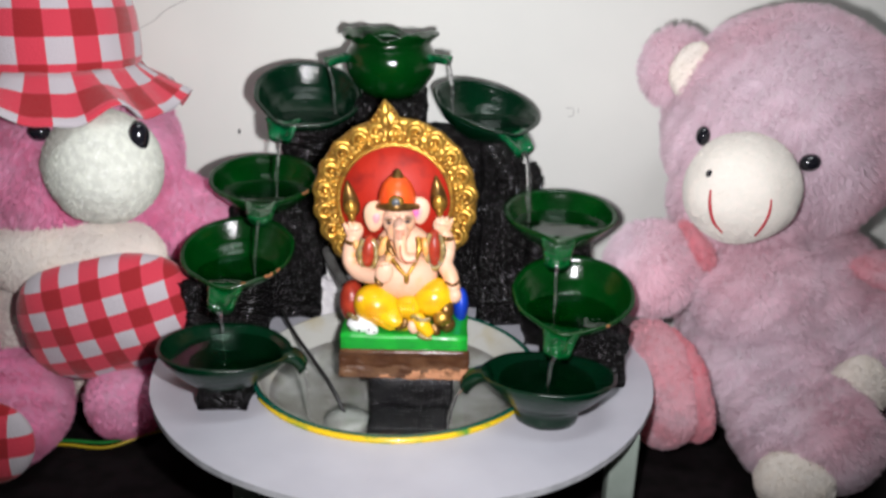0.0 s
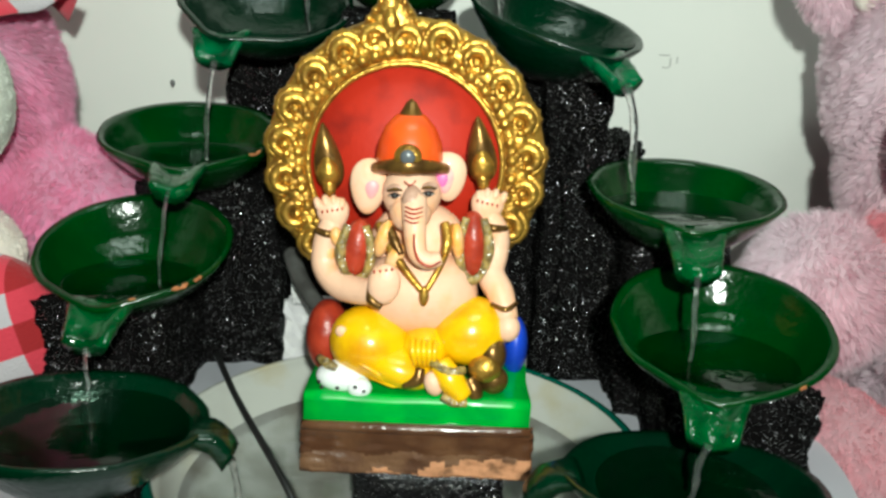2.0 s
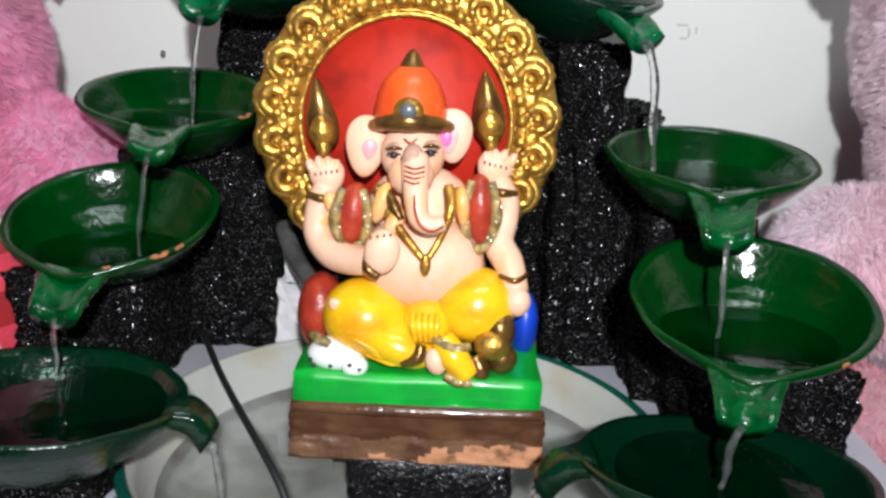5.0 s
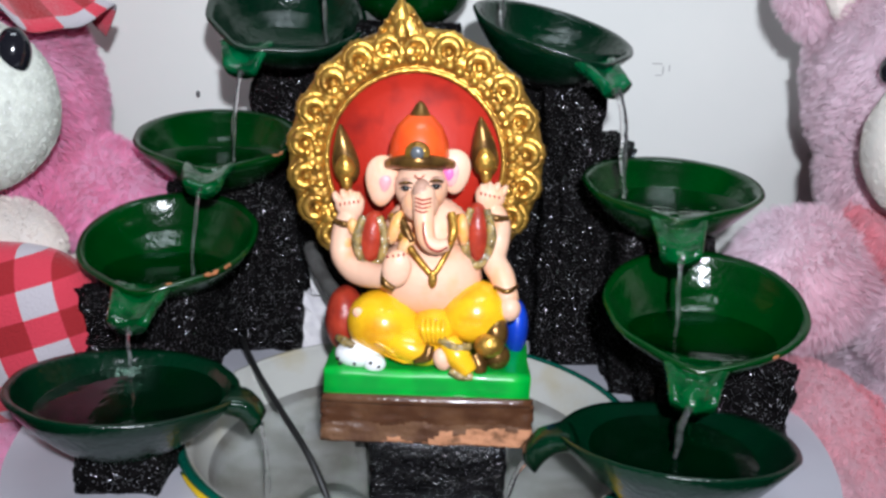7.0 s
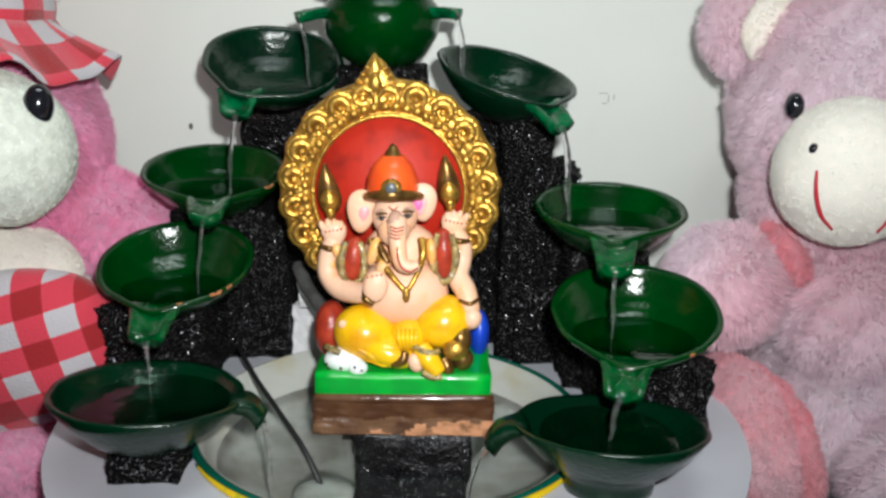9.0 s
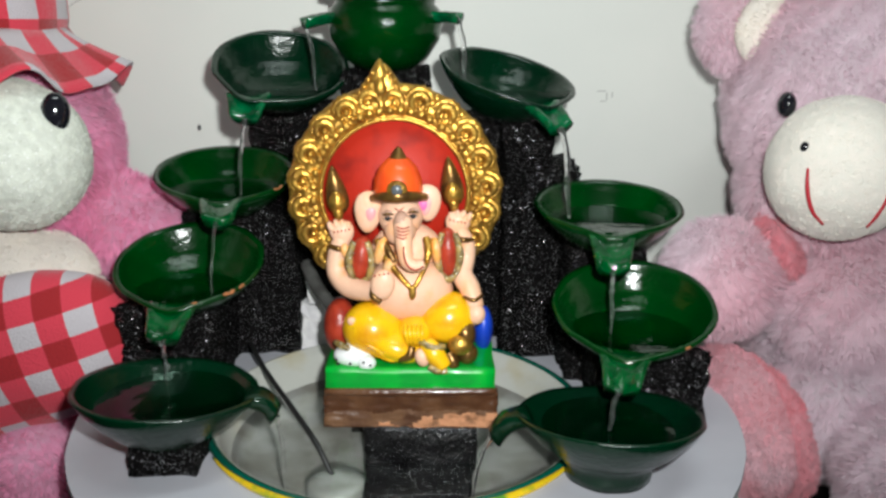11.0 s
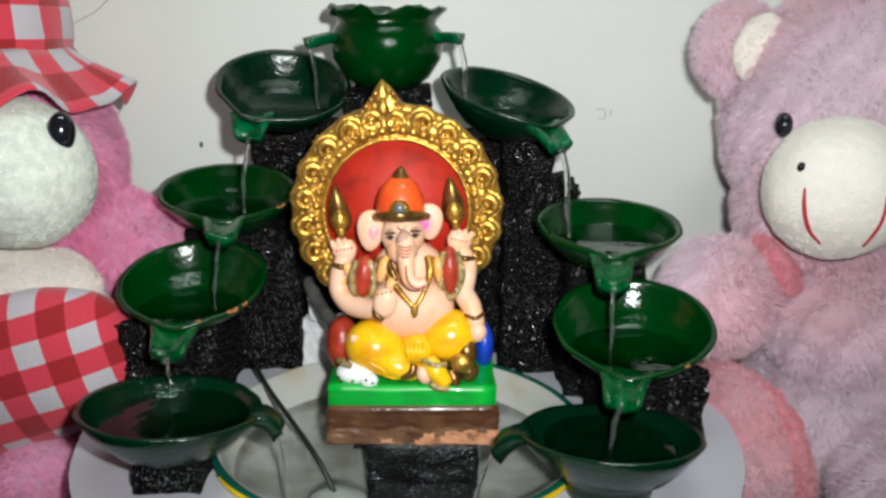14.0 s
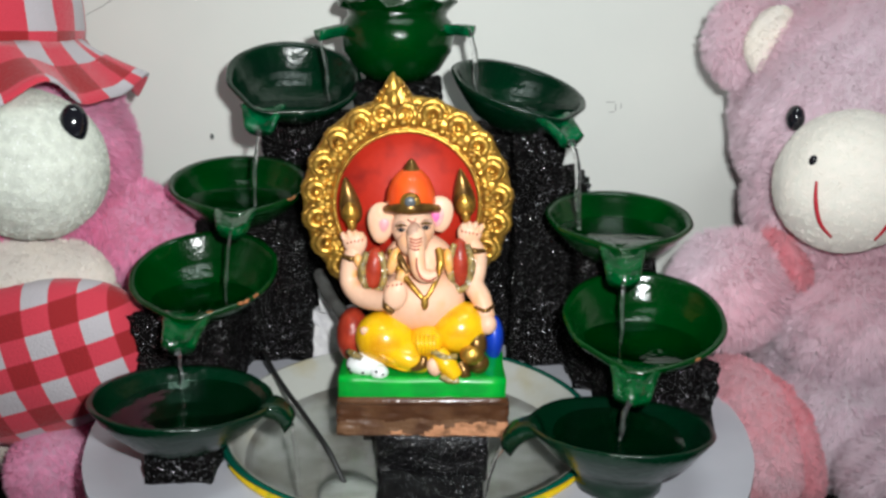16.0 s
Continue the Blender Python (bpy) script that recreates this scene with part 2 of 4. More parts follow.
def spline(pts, steps=6):
    """Points along a smooth line through pts."""
    p = [Vector(q) for q in pts]
    p = [2 * p[0] - p[1]] + p + [2 * p[-1] - p[-2]]
    out = []
    for i in range(1, len(p) - 2):
        for k in range(steps):
            t = k / steps
            a, b, c, d = p[i - 1], p[i], p[i + 1], p[i + 2]
            out.append(0.5 * (2 * b + (c - a) * t + (2 * a - 5 * b + 4 * c - d) * t * t + (3 * b - a - 3 * c + d) * t ** 3))
    return out + [p[-2]]


def add_tube(bm, pts, radii, mat=0, sides=10, steps=6):
    line = spline(pts, steps)
    n = len(line)
    side = Vector((0.3, 0.9, 0.2)).normalized()
    rings = []
    for i, q in enumerate(line):
        ahead = (line[min(i + 1, n - 1)] - line[max(i - 1, 0)]).normalized()
        a = (side - ahead * side.dot(ahead)).normalized()
        b = ahead.cross(a)
        f = i / (n - 1) * (len(radii) - 1)
        k = min(int(f), len(radii) - 2)
        r = radii[k] + (radii[k + 1] - radii[k]) * (f - k)
        rings.append([bm.verts.new(q + r * (math.cos(2 * math.pi * s / sides) * a + math.sin(2 * math.pi * s / sides) * b)) for s in range(sides)])
    made = []
    for r0, r1 in zip(rings, rings[1:]):
        for s in range(sides):
            made.append(bm.faces.new((r0[s], r0[(s + 1) % sides], r1[(s + 1) % sides], r1[s])))
    made += [bm.faces.new(rings[0][::-1]), bm.faces.new(rings[-1])]
    for f in made:
        f.material_index = mat


def add_lathe(bm, profile, m=Matrix.Identity(4), sides=48, mat=0, wobble=0.0, closed=False):
    """Turns a profile of (radius, height) about z."""
    rings = []
    for r, z in profile:
        if r < 1e-6:
            rings.append([bm.verts.new(m @ Vector((0, 0, z)))])
            continue
        ring = []
        for s in range(sides):
            a = 2 * math.pi * s / sides
            w = 1 + wobble * noise.noise(Vector((3 * math.cos(a), 3 * math.sin(a), 40 * z + 7 * m.translation.x)))
            ring.append(bm.verts.new(m @ Vector((r * w * math.cos(a), r * w * math.sin(a), z))))
        rings.append(ring)
    pairs = list(zip(rings, rings[1:])) + ([(rings[-1], rings[0])] if closed else [])
    for r0, r1 in pairs:
        for s in range(sides):
            a, b, c, d = r0[s % len(r0)], r0[(s + 1) % len(r0)], r1[(s + 1) % len(r1)], r1[s % len(r1)]
            corners = list(dict.fromkeys((a, b, c, d)))
            if len(corners) > 2:
                bm.faces.new(corners).material_index = mat


def add_box(bm, x0, x1, y0, y1, z0, z1, mat=0, cuts=0, rough=0.0, freq=60.0, bevel=0.0):
    t = bmesh.new()
    bmesh.ops.create_cube(t, size=1, matrix=Matrix.Translation(((x0 + x1) / 2, (y0 + y1) / 2, (z0 + z1) / 2)) @ Matrix.Diagonal((x1 - x0, y1 - y0, z1 - z0, 1)))
    if cuts:
        bmesh.ops.subdivide_edges(t, edges=t.edges[:], cuts=cuts, use_grid_fill=True)
    elif bevel:
        bmesh.ops.bevel(t, geom=t.edges[:], offset=bevel, segments=3, affect="EDGES", profile=0.6)
    if rough:
        for v in t.verts:
            keep = v.co.z
            v.co += noise.noise_vector(v.co * freq) * rough + noise.noise_vector(v.co * freq * 4) * rough * 0.6 + noise.noise_vector(v.co * freq * 0.4) * rough
            if abs(keep - z0) < 1e-5:
                v.co.z = z0
    made = {v: bm.verts.new(v.co) for v in t.verts}
    for f in t.faces:
        bm.faces.new([made[v] for v in f.verts]).material_index = mat
    t.free()


# ---- the room ----
LOW = -0.125
WALL_Y = 0.285


def slab(name, x0, x1, y0, y1, z0, z1, mat, label, category):
    bm = bmesh.new()
    add_box(bm, x0, x1, y0, y1, z0, z1)
    single(name, bm, mat, label, category, kind="structure", smooth=False)


slab("wall_north", -1.8, 1.8, WALL_Y, WALL_Y + 0.12, LOW, 2.3, WALL, "off-white painted plaster wall with faint stains", "wall")
slab("wall_south", -1.8, 1.8, -2.52, -2.4, LOW, 2.3, SIDE, "plain grey painted wall", "wall")
slab("wall_west", -1.92, -1.8, -2.52, WALL_Y + 0.12, LOW, 2.3, SIDE, "plain grey painted wall", "wall")
slab("wall_east", 1.8, 1.92, -2.52, WALL_Y + 0.12, LOW, 2.3, SIDE, "plain grey painted wall", "wall")
slab("ceiling", -1.92, 1.92, -2.52, WALL_Y + 0.12, 2.3, 2.4, CEIL, "plain dull white ceiling", "ceiling")
slab("floor", -1.92, 1.92, -2.52, WALL_Y + 0.12, LOW - 0.1, LOW, CLOTH, "floor covered with black cloth", "floor")

# ---- the stand: a low stool with a white round board, the basin let into it ----
stool = thing("stool", 0.03, 0.0, LOW, "low pale plastic stool under the white board", "stool")
bm = bmesh.new()
add_lathe(bm, [(0.20, -0.034), (0.215, -0.03), (0.215, -0.0075), (0.17, -0.0075), (0.17, -0.034)], pose(0.0, 0.0, 0.0), closed=True)
part("seat", bm, LEG, stool)
for sx, sy in ((-0.152, -0.125), (0.224, -0.125), (-0.135, 0.14), (0.15, 0.14)):
    bm = bmesh.new()
    add_box(bm, sx - 0.014, sx + 0.014, sy - 0.012, sy + 0.012, LOW, -0.008, bevel=0.004)
    part("leg", bm, LEG, stool)

BX, BY, BR = -0.0095, -0.0175, 0.1545
bm = bmesh.new()
sides = 144
rings = []
for r_kind, z in (("out", 0.0), ("out", -0.0065), ("in", -0.0065), ("in", 0.0)):
    ring = []
    for s in range(sides):
        a = 2 * math.pi * s / sides
        if r_kind == "out":
            r = 0.2735 + 0.0022 * noise.noise(Vector((2.2 * math.cos(a), 2.2 * math.sin(a), 0.3))) + 0.0008 * noise.noise(Vector((11 * math.cos(a), 11 * math.sin(a), 2)))
            ring.append(bm.verts.new((r * math.cos(a), r * math.sin(a), z)))
        else:
            ring.append(bm.verts.new((BX + (BR - 0.002) * math.cos(a), BY + (BR - 0.002) * math.sin(a), z)))
    rings.append(ring)
for k in range(4):
    for s in range(sides):
        f = bm.faces.new((rings[k][s], rings[k][(s + 1) % sides], rings[(k + 1) % 4][(s + 1) % sides], rings[(k + 1) % 4][s]))
        f.material_index = 1 if k == 0 else 0
single("round_board", bm, [SHEET, SHEET_EDGE], "white round board with a hand-cut edge on a stool", "board", smooth=False)

basin = thing("basin", BX, BY, -0.05, "cream plastic basin with a green and yellow rim, full of water", "basin")
bm = bmesh.new()
add_lathe(bm, [(0.154, 0.0035), (0.150, 0.0035), (0.146, -0.008), (0.138, -0.024), (0.122, -0.044), (0.10, -0.049), (0.0, -0.05), (0.0, -0.053), (0.102, -0.052), (0.126, -0.046), (0.1415, -0.024), (0.150, -0.006)], pose(BX, BY, 0), sides=96)
# grey below this height, cream above
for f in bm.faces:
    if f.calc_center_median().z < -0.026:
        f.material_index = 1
part("bowl", bm, [BASIN, BASIN_GREY], basin)
bm = bmesh.new()
ringp = [(BR + 0.0036 * math.cos(a), 0.0024 + 0.0030 * math.sin(a)) for a in [2 * math.pi * k / 10 for k in range(10)]]
add_lathe(bm, ringp, pose(BX, BY, 0), sides=96, closed=True)
for f in bm.faces:
    q = f.calc_center_median()
    if 98 < math.degrees(math.atan2(q.y - BY, q.x - BX)) % 360 < 190:
        f.material_index = 1
part("rim", bm, [GREEN_RIM, BASIN], basin, "teal green painted rim")
bm = bmesh.new()
arc = [(BX + (BR + 0.0042) * math.cos(a), BY + (BR + 0.0042) * math.sin(a), 0.0022) for a in [radians(-148 + 6 * k) for k in range(21)]]
add_tube(bm, arc, [0.0008, 0.0026, 0.0032, 0.0032, 0.0032, 0.0026, 0.0008], steps=3)
part("rim_stripe", bm, YELLOW_RIM, basin, "yellow painted stripe on the rim")
bm = bmesh.new()
add_lathe(bm, [(0.134, -0.030), (0.0, -0.030)], pose(BX, BY, 0), sides=64)
water = part("water", bm, WATER, basin, "clear still water")
water.visible_shadow = False

# ---- black foam rockwork ----
foam = thing("foam_rockwork", 0.0, 0.14, 0.0, "stepped black foam rockwork sprinkled with silver glitter", "rockwork")
BLOCKS = [
    (-0.066, 0.012, 0.118, 0.235, 0.0, 0.270, 14),
    (-0.085, 0.104, 0.150, 0.245, 0.0, 0.224, 16),
    (-0.162, -0.076, 0.168, 0.245, 0.0, 0.234, 12),
    (-0.215, -0.111, 0.106, 0.205, 0.0, 0.142, 12),
    (-0.254, -0.168, 0.010, 0.125, 0.0, 0.079, 12),
    (0.085, 0.128, 0.112, 0.225, 0.0, 0.226, 12),
    (0.100, 0.156, 0.100, 0.205, 0.0, 0.184, 12),
    (0.138, 0.210, 0.045, 0.170, 0.0, 0.126, 12),
    (0.154, 0.236, -0.052, 0.070, 0.0, 0.062, 12),
]
for x0, x1, y0, y1, z0, z1, cuts in BLOCKS:
    bm = bmesh.new()
    add_box(bm, x0, x1, y0, y1, z0, z1, cuts=cuts + 14, rough=0.0042, freq=55)
    part("foam_block", bm, FOAM, foam)
bm = bmesh.new()
add_box(bm, -0.199, -0.150, -0.125, -0.075, 0.0, 0.0215, cuts=9, rough=0.002, freq=70)
part("foam_foot", bm, FOAM, foam)

pedestal_bm = bmesh.new()
add_box(pedestal_bm, -0.036, 0.054, -0.052, 0.040, -0.05, 0.003, cuts=14, rough=0.0022, freq=70)
# added submerged step carries the pedestal's black on below the waterline
add_box(pedestal_bm, -0.034, 0.050, -0.098, -0.0535, -0.05, -0.0325, cuts=12, rough=0.002, freq=70)
single("foam_pedestal", pedestal_bm, WET_FOAM, "black glitter foam block standing in the basin", "pedestal")

# ---- the bowls ----
PROFILE_OUT = [(0.0, -0.039), (0.016, -0.039), (0.024, -0.036), (0.036, -0.029), (0.048, -0.0185), (0.057, -0.008), (0.0625, 0.0), (0.0615, 0.0018)]
PROFILE_IN = [(0.0580, 0.001), (0.0525, -0.0075), (0.044, -0.018), (0.032, -0.0265), (0.018, -0.0315), (0.0, -0.033)]


def thrown(profile, steps, ripple):
    """The profile with the fine ridges that a potter's fingers leave."""
    out = []
    for (r0, z0), (r1, z1) in zip(profile, profile[1:]):
        for k in range(steps):
            t = k / steps
            r = r0 + (r1 - r0) * t
            out.append((r, z0 + (z1 - z0) * t + ripple * math.sin(r * 1500)))
    return out + [profile[-1]]


PROFILE_IN = thrown(PROFILE_IN, 4, 0.00022)


def leaning(c, nx, ny):
    n = Vector((nx, ny, 1)).normalized()
    return Matrix.Translation(c) @ Vector((0, 0, 1)).rotation_difference(n).to_matrix().to_4x4()


def add_spout(bm, start, tip, w0, w1, h, mat=0, groove=0.42, droop=0.0):
    """An open trough with thick walls from start to tip."""
    start, tip = Vector(start), Vector(tip)
    ahead = (tip - start).normalized()
    side = ahead.cross(Vector((0, 0, 1))).normalized()
    up = side.cross(ahead)
    rings = []
    for k in range(8):
        t = k / 7
        q = start.lerp(tip, t) + up * (0.001 + droop) * math.sin(math.pi * t)
        w = w0 + (w1 - w0) * t ** 0.7 + 0.0018 * noise.noise(q * 260)
        ring = []
        for n in range(18):
            c, z = math.cos(2 * math.pi * n / 18), math.sin(2 * math.pi * n / 18)
            z = h * z if z < 0 else h * ((0.64 - groove) * z - groove * max(0.0, 1 - (c / 0.72) ** 2))
            ring.append(bm.verts.new(q + side * w * 0.5 * c + up * (z + 0.0007 * noise.noise(q * 400 + Vector((n, 0, 0))))))
        rings.append(ring)
    made = [bm.faces.new(rings[0][::-1]), bm.faces.new(rings[-1])]
    for r0, r1 in zip(rings, rings[1:]):
        for n in range(18):
            made.append(bm.faces.new((r0[n], r0[(n + 1) % 18], r1[(n + 1) % 18], r1[n])))
    for f in made:
        f.material_index = mat


def bowl(c, size, nx, ny, tip, level, label, mat=GREEN, foot=None, nub=False):
    """A clay lamp bowl with a trough spout that ends at tip, filled with water up to level below its rim's middle."""
    m = leaning(c, nx, ny) @ Matrix.Scale(size / 0.0625, 4)
    ob = thing("clay_bowl", c[0], c[1], c[2] - 0.039, label, "bowl", "fountain bowls")
    bm = bmesh.new()
    out = PROFILE_OUT if not foot else [(0.0, -foot), (0.030, -foot), (0.031, -foot + 0.006), (0.030, -foot + 0.009), (0.040, -0.024)] + PROFILE_OUT[4:]
    inner = PROFILE_IN if not foot else [(r, z * 0.70) for r, z in PROFILE_IN]
    if foot:
        # stands level on its foot while its rim leans
        grow = size / 0.0625
        add_lathe(bm, out + inner, Matrix.Translation(c) @ Matrix.Scale(grow, 4), wobble=0.025)
        for v in bm.verts:
            v.co.z -= (nx * (v.co.x - c[0]) + ny * (v.co.y - c[1])) * min(1.0, max(0.0, (v.co.z - c[2]) / (foot * grow) + 1))
    else:
        add_lathe(bm, out + inner, m, wobble=0.025)
    tip = Vector(tip)
    d = Vector((tip.x - c[0], tip.y - c[1], 0)).normalized()
    back = m.inverted()
    inside = back.to_3x3() @ d
    inside.z = 0
    inside.normalize()
    start = m @ (inside * 0.0560 + Vector((0, 0, -0.0015)))
    # the rim is pinched out into the spout
    pinch = 0.4 if nub else 1.0
    for v in bm.verts:
        q = back @ v.co
        flat = math.hypot(q.x, q.y)
        if flat > 0.03 and q.z > -0.03:
            turn = math.acos(max(-1.0, min(1.0, (q.x * inside.x + q.y * inside.y) / flat)))
            w = pinch * math.exp(-(turn / 0.30) ** 2) * min(1.0, (flat - 0.03) / 0.03) ** 2
            v.co += d * 0.006 * w - Vector((0, 0, 0.0042 * w))
    part("bowl", bm, mat, ob)
    bm = bmesh.new()
    if nub:
        add_spout(bm, start, tip, 0.026, 0.018, 0.011, groove=0.12, droop=0.004)
    else:
        add_spout(bm, start, tip, 0.042, 0.026, 0.0125)
    if mat is GREEN_SHADED and not nub:
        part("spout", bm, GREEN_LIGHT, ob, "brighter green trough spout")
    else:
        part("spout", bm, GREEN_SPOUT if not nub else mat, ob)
    bm = bmesh.new()
    shrunk = [(r * 0.992, z + 0.0002) for r, z in inner]
    add_lathe(bm, [(0.0, 0.0011)] + shrunk, m)
    z = c[2] - level
    bmesh.ops.bisect_plane(bm, geom=bm.verts[:] + bm.edges[:] + bm.faces[:], plane_co=(0, 0, z), plane_no=(0, 0, 1), clear_outer=True)
    rim = [e for e in bm.edges if len(e.link_faces) == 1 and all(abs(v.co.z - z) < 1e-5 for v in e.verts)]
    bmesh.ops.holes_fill(bm, edges=rim, sides=0)
    top = [f for f in bm.faces if all(abs(v.co.z - z) < 1e-5 for v in f.verts)]
    if top:
        bmesh.ops.delete(bm, geom=[f for f in bm.faces if f not in top], context="FACES")
        w = part("water", bm, BOWL_WATER, ob, "clear water")
        w.visible_shadow = False
    else:
        bm.free()
    return ob


L2 = bowl((-0.1226, 0.1299, 0.2751), 0.063, 0.127, -0.50, (-0.144, 0.062, 0.236), 0.024, "dark green clay bowl tipped forward, high on the foam", GREEN_SHADED)
R2 = bowl((0.0856, 0.1176, 0.2695), 0.0642, 0.223, -0.27, (0.126, 0.046, 0.233), 0.017, "dark green clay bowl tipped to its side below the pot", GREEN_SHADED)
L3 = bowl((-0.1715, 0.0990, 0.1805), 0.0640, 0.033, -0.209, (-0.158, 0.007, 0.160), 0.014, "glossy dark green clay bowl with a trough spout")
R3 = bowl((0.1686, 0.0414, 0.1652), 0.063, -0.013, -0.147, (0.156, -0.049, 0.136), 0.011, "glossy dark green clay bowl brimming with water")
L4 = bowl((-0.1867, 0.0192, 0.1180), 0.0623, -0.005, -0.329, (-0.187, -0.064, 0.083), 0.020, "glossy green clay bowl tipped forward with a chipped rim")
R4 = bowl((0.1764, -0.0381, 0.1019), 0.0639, -0.069, -0.301, (0.152, -0.118, 0.068), 0.018, "glossy green clay bowl tipped forward over the lowest one")
# the lowest pair takes the shaded enamel copy for their weaker light
L5 = bowl((-0.1739, -0.1041, 0.0587), 0.065, 0.057, 0.073, (-0.0945, -0.1035, 0.040), 0.010, "glossy dark green clay bowl on a foam foot on the board", GREEN_SHADED, nub=True)
R5 = bowl((0.1460, -0.1150, 0.0450), 0.066, -0.0, 0.14, (0.062, -0.108, 0.026), 0.012, "dark green clay bowl with a ring foot on the board", GREEN_SHADED, foot=0.0426, nub=True)



def chip_rim(ob, c, size, nx, ny, spans):
    """Bare clay where the enamel has flaked off the rim, by angles in degrees."""
    m = leaning(c, nx, ny) @ Matrix.Scale(size / 0.0625, 4)
    for a0, a1, w in spans:
        bm = bmesh.new()
        line = [m @ Vector((0.0622 * math.cos(radians(a)), 0.0622 * math.sin(radians(a)), 0.0008 + 0.0006 * math.sin(a * 3.1))) for a in [a0 + (a1 - a0) * k / 6 for k in range(7)]]
        add_tube(bm, line, [w * 0.4, w, w * 0.6, w * 1.1, w * 0.4], sides=8, steps=2)
        part("rim_chip", bm, CLAY, ob, "bare orange clay chip")


chip_rim(L4, (-0.1867, 0.0192, 0.1180), 0.0623, -0.005, -0.329, [(-52, -42, 0.0016), (-38, -33, 0.0013), (-75, -71, 0.0010)])
chip_rim(L3, (-0.1715, 0.0990, 0.1805), 0.0640, 0.033, -0.209, [(-38, -28, 0.0012)])
chip_rim(R4, (0.1764, -0.0381, 0.1019), 0.0639, -0.069, -0.301, [(-66, -62, 0.0010)])

# the pot at the top, with a spout on each side
PX, PY, PZ = -0.028, 0.150, 0.272
pot = thing("clay_pot", PX, PY, PZ, "dark green clay pot with a broken neck on foam", "pot")
bm = bmesh.new()
out = [(0.0, 0.0), (0.026, 0.0), (0.040, 0.010), (0.051, 0.027), (0.054, 0.042), (0.051, 0.054), (0.046, 0.059), (0.047, 0.064), (0.055, 0.071), (0.056, 0.0725)]
inn = [(0.052, 0.0725), (0.043, 0.064), (0.042, 0.059), (0.047, 0.052), (0.049, 0.042), (0.040, 0.020), (0.0, 0.012)]
add_lathe(bm, out + inn, pose(PX, PY, PZ), wobble=0.02)
for v in bm.verts:
    if v.co.z > PZ + 0.067:
        v.co.z += 0.011 * noise.noise(v.co * 60) + 0.006 * max(0.0, abs(v.co.x - PX) / 0.056 - 0.75)
part("body", bm, GREEN, pot)
for sx in (-1, 1):
    bm = bmesh.new()
    tip = (PX - 0.071, PY - 0.035, PZ + 0.044) if sx < 0 else (PX + 0.068, PY - 0.035, PZ + 0.050)
    add_spout(bm, (PX + sx * 0.040, PY - 0.016, PZ + 0.050), tip, 0.020, 0.017, 0.009)
    part("spout", bm, GREEN_LIGHT, pot, "brighter green trough spout")
bm = bmesh.new()
add_lathe(bm, [(0.0445, 0.056), (0.0, 0.056)], pose(PX, PY, PZ))
w = part("water", bm, WATER, pot, "clear water")
w.visible_shadow = False

# ---- falling water ----


def stream(a, b, r0=0.0022, r1=0.0012):
    a, b = Vector(a), Vector(b)
    pts = []
    for k in range(6):
        t = k / 5
        q = a.lerp(b, t)
        s = math.sqrt(t)
        q.x, q.y = a.x + (b.x - a.x) * s, a.y + (b.y - a.y) * s
        pts.append(q + Vector((0.0006 * math.sin(9 * t + a.x * 90), 0, 0)))
    bm = bmesh.new()
    add_tube(bm, pts, [0.95 * r0, 0.6 * r0, 0.8 * r0, 0.38 * (r0 + r1), 0.55 * (r0 + r1), 0.6 * r1, 0.9 * r1], sides=10, steps=4)
    single("water_stream", bm, FALLING, "thin clear stream of falling water", "water", "falling streams")


stream((PX - 0.070, PY - 0.034, PZ + 0.040), (-0.0885, 0.110, 0.254))
stream((PX + 0.067, PY - 0.034, PZ + 0.046), (0.0465, 0.105, 0.262), 0.0033, 0.0020)
stream((-0.144, 0.064, 0.233), (-0.150, 0.058, 0.168))
stream((0.126, 0.048, 0.230), (0.133, 0.030, 0.156), 0.0036, 0.0020)
stream((-0.159, 0.009, 0.157), (-0.1640, -0.004, 0.098), 0.0016, 0.001)
stream((0.156, -0.047, 0.133), (0.156, -0.056, 0.085), 0.0020, 0.0012)
stream((-0.187, -0.063, 0.080), (-0.184, -0.070, 0.049), 0.0014, 0.001)
stream((0.151, -0.116, 0.065), (0.1455, -0.118, 0.034), 0.0026, 0.0016)
stream((-0.095, -0.103, 0.037), (-0.092, -0.098, -0.030), 0.0024, 0.0016)
stream((0.062, -0.108, 0.023), (0.048, -0.106, -0.030), 0.0024, 0.0016)

# ---- the painted statue on its plinth: one mesh ----
S_SKIN = material("skin_pink_paint", (0.82, 0.50, 0.34), 0.5, second=(0.84, 0.40, 0.17), scale=42, low=0.50, high=0.74, bump=0.25, bump_scale=160, coat=0.05)
S_GOLD = material("gold_paint", (0.64, 0.37, 0.065), 0.33, metal=0.8, second=(0.30, 0.15, 0.03), scale=90, low=0.46, high=0.72, bump=0.5, bump_scale=260)
S_RED = material("red_paint", (0.47, 0.017, 0.004), 0.6, second=(0.24, 0.008, 0.004), scale=42, low=0.5, high=0.75, bump=0.1)
S_ORANGE = material("orange_paint", (0.85, 0.10, 0.012), 0.35, second=(0.75, 0.07, 0.01), scale=60, coat=0.2)
S_YELLOW = material("yellow_paint", (0.86, 0.50, 0.005), 0.28, second=(0.66, 0.28, 0.004), scale=48, low=0.45, high=0.72, bump=0.35, bump_scale=70, coat=0.3)
S_GREEN = material("green_paint", (0.012, 0.42, 0.035), 0.35, second=(0.008, 0.30, 0.03), scale=40, coat=0.2)
S_BROWN = material("brown_paint", (0.075, 0.030, 0.014), 0.2, second=(0.12, 0.055, 0.026), scale=38, low=0.45, high=0.66, bump=0.5, bump_scale=140, coat=0.5)
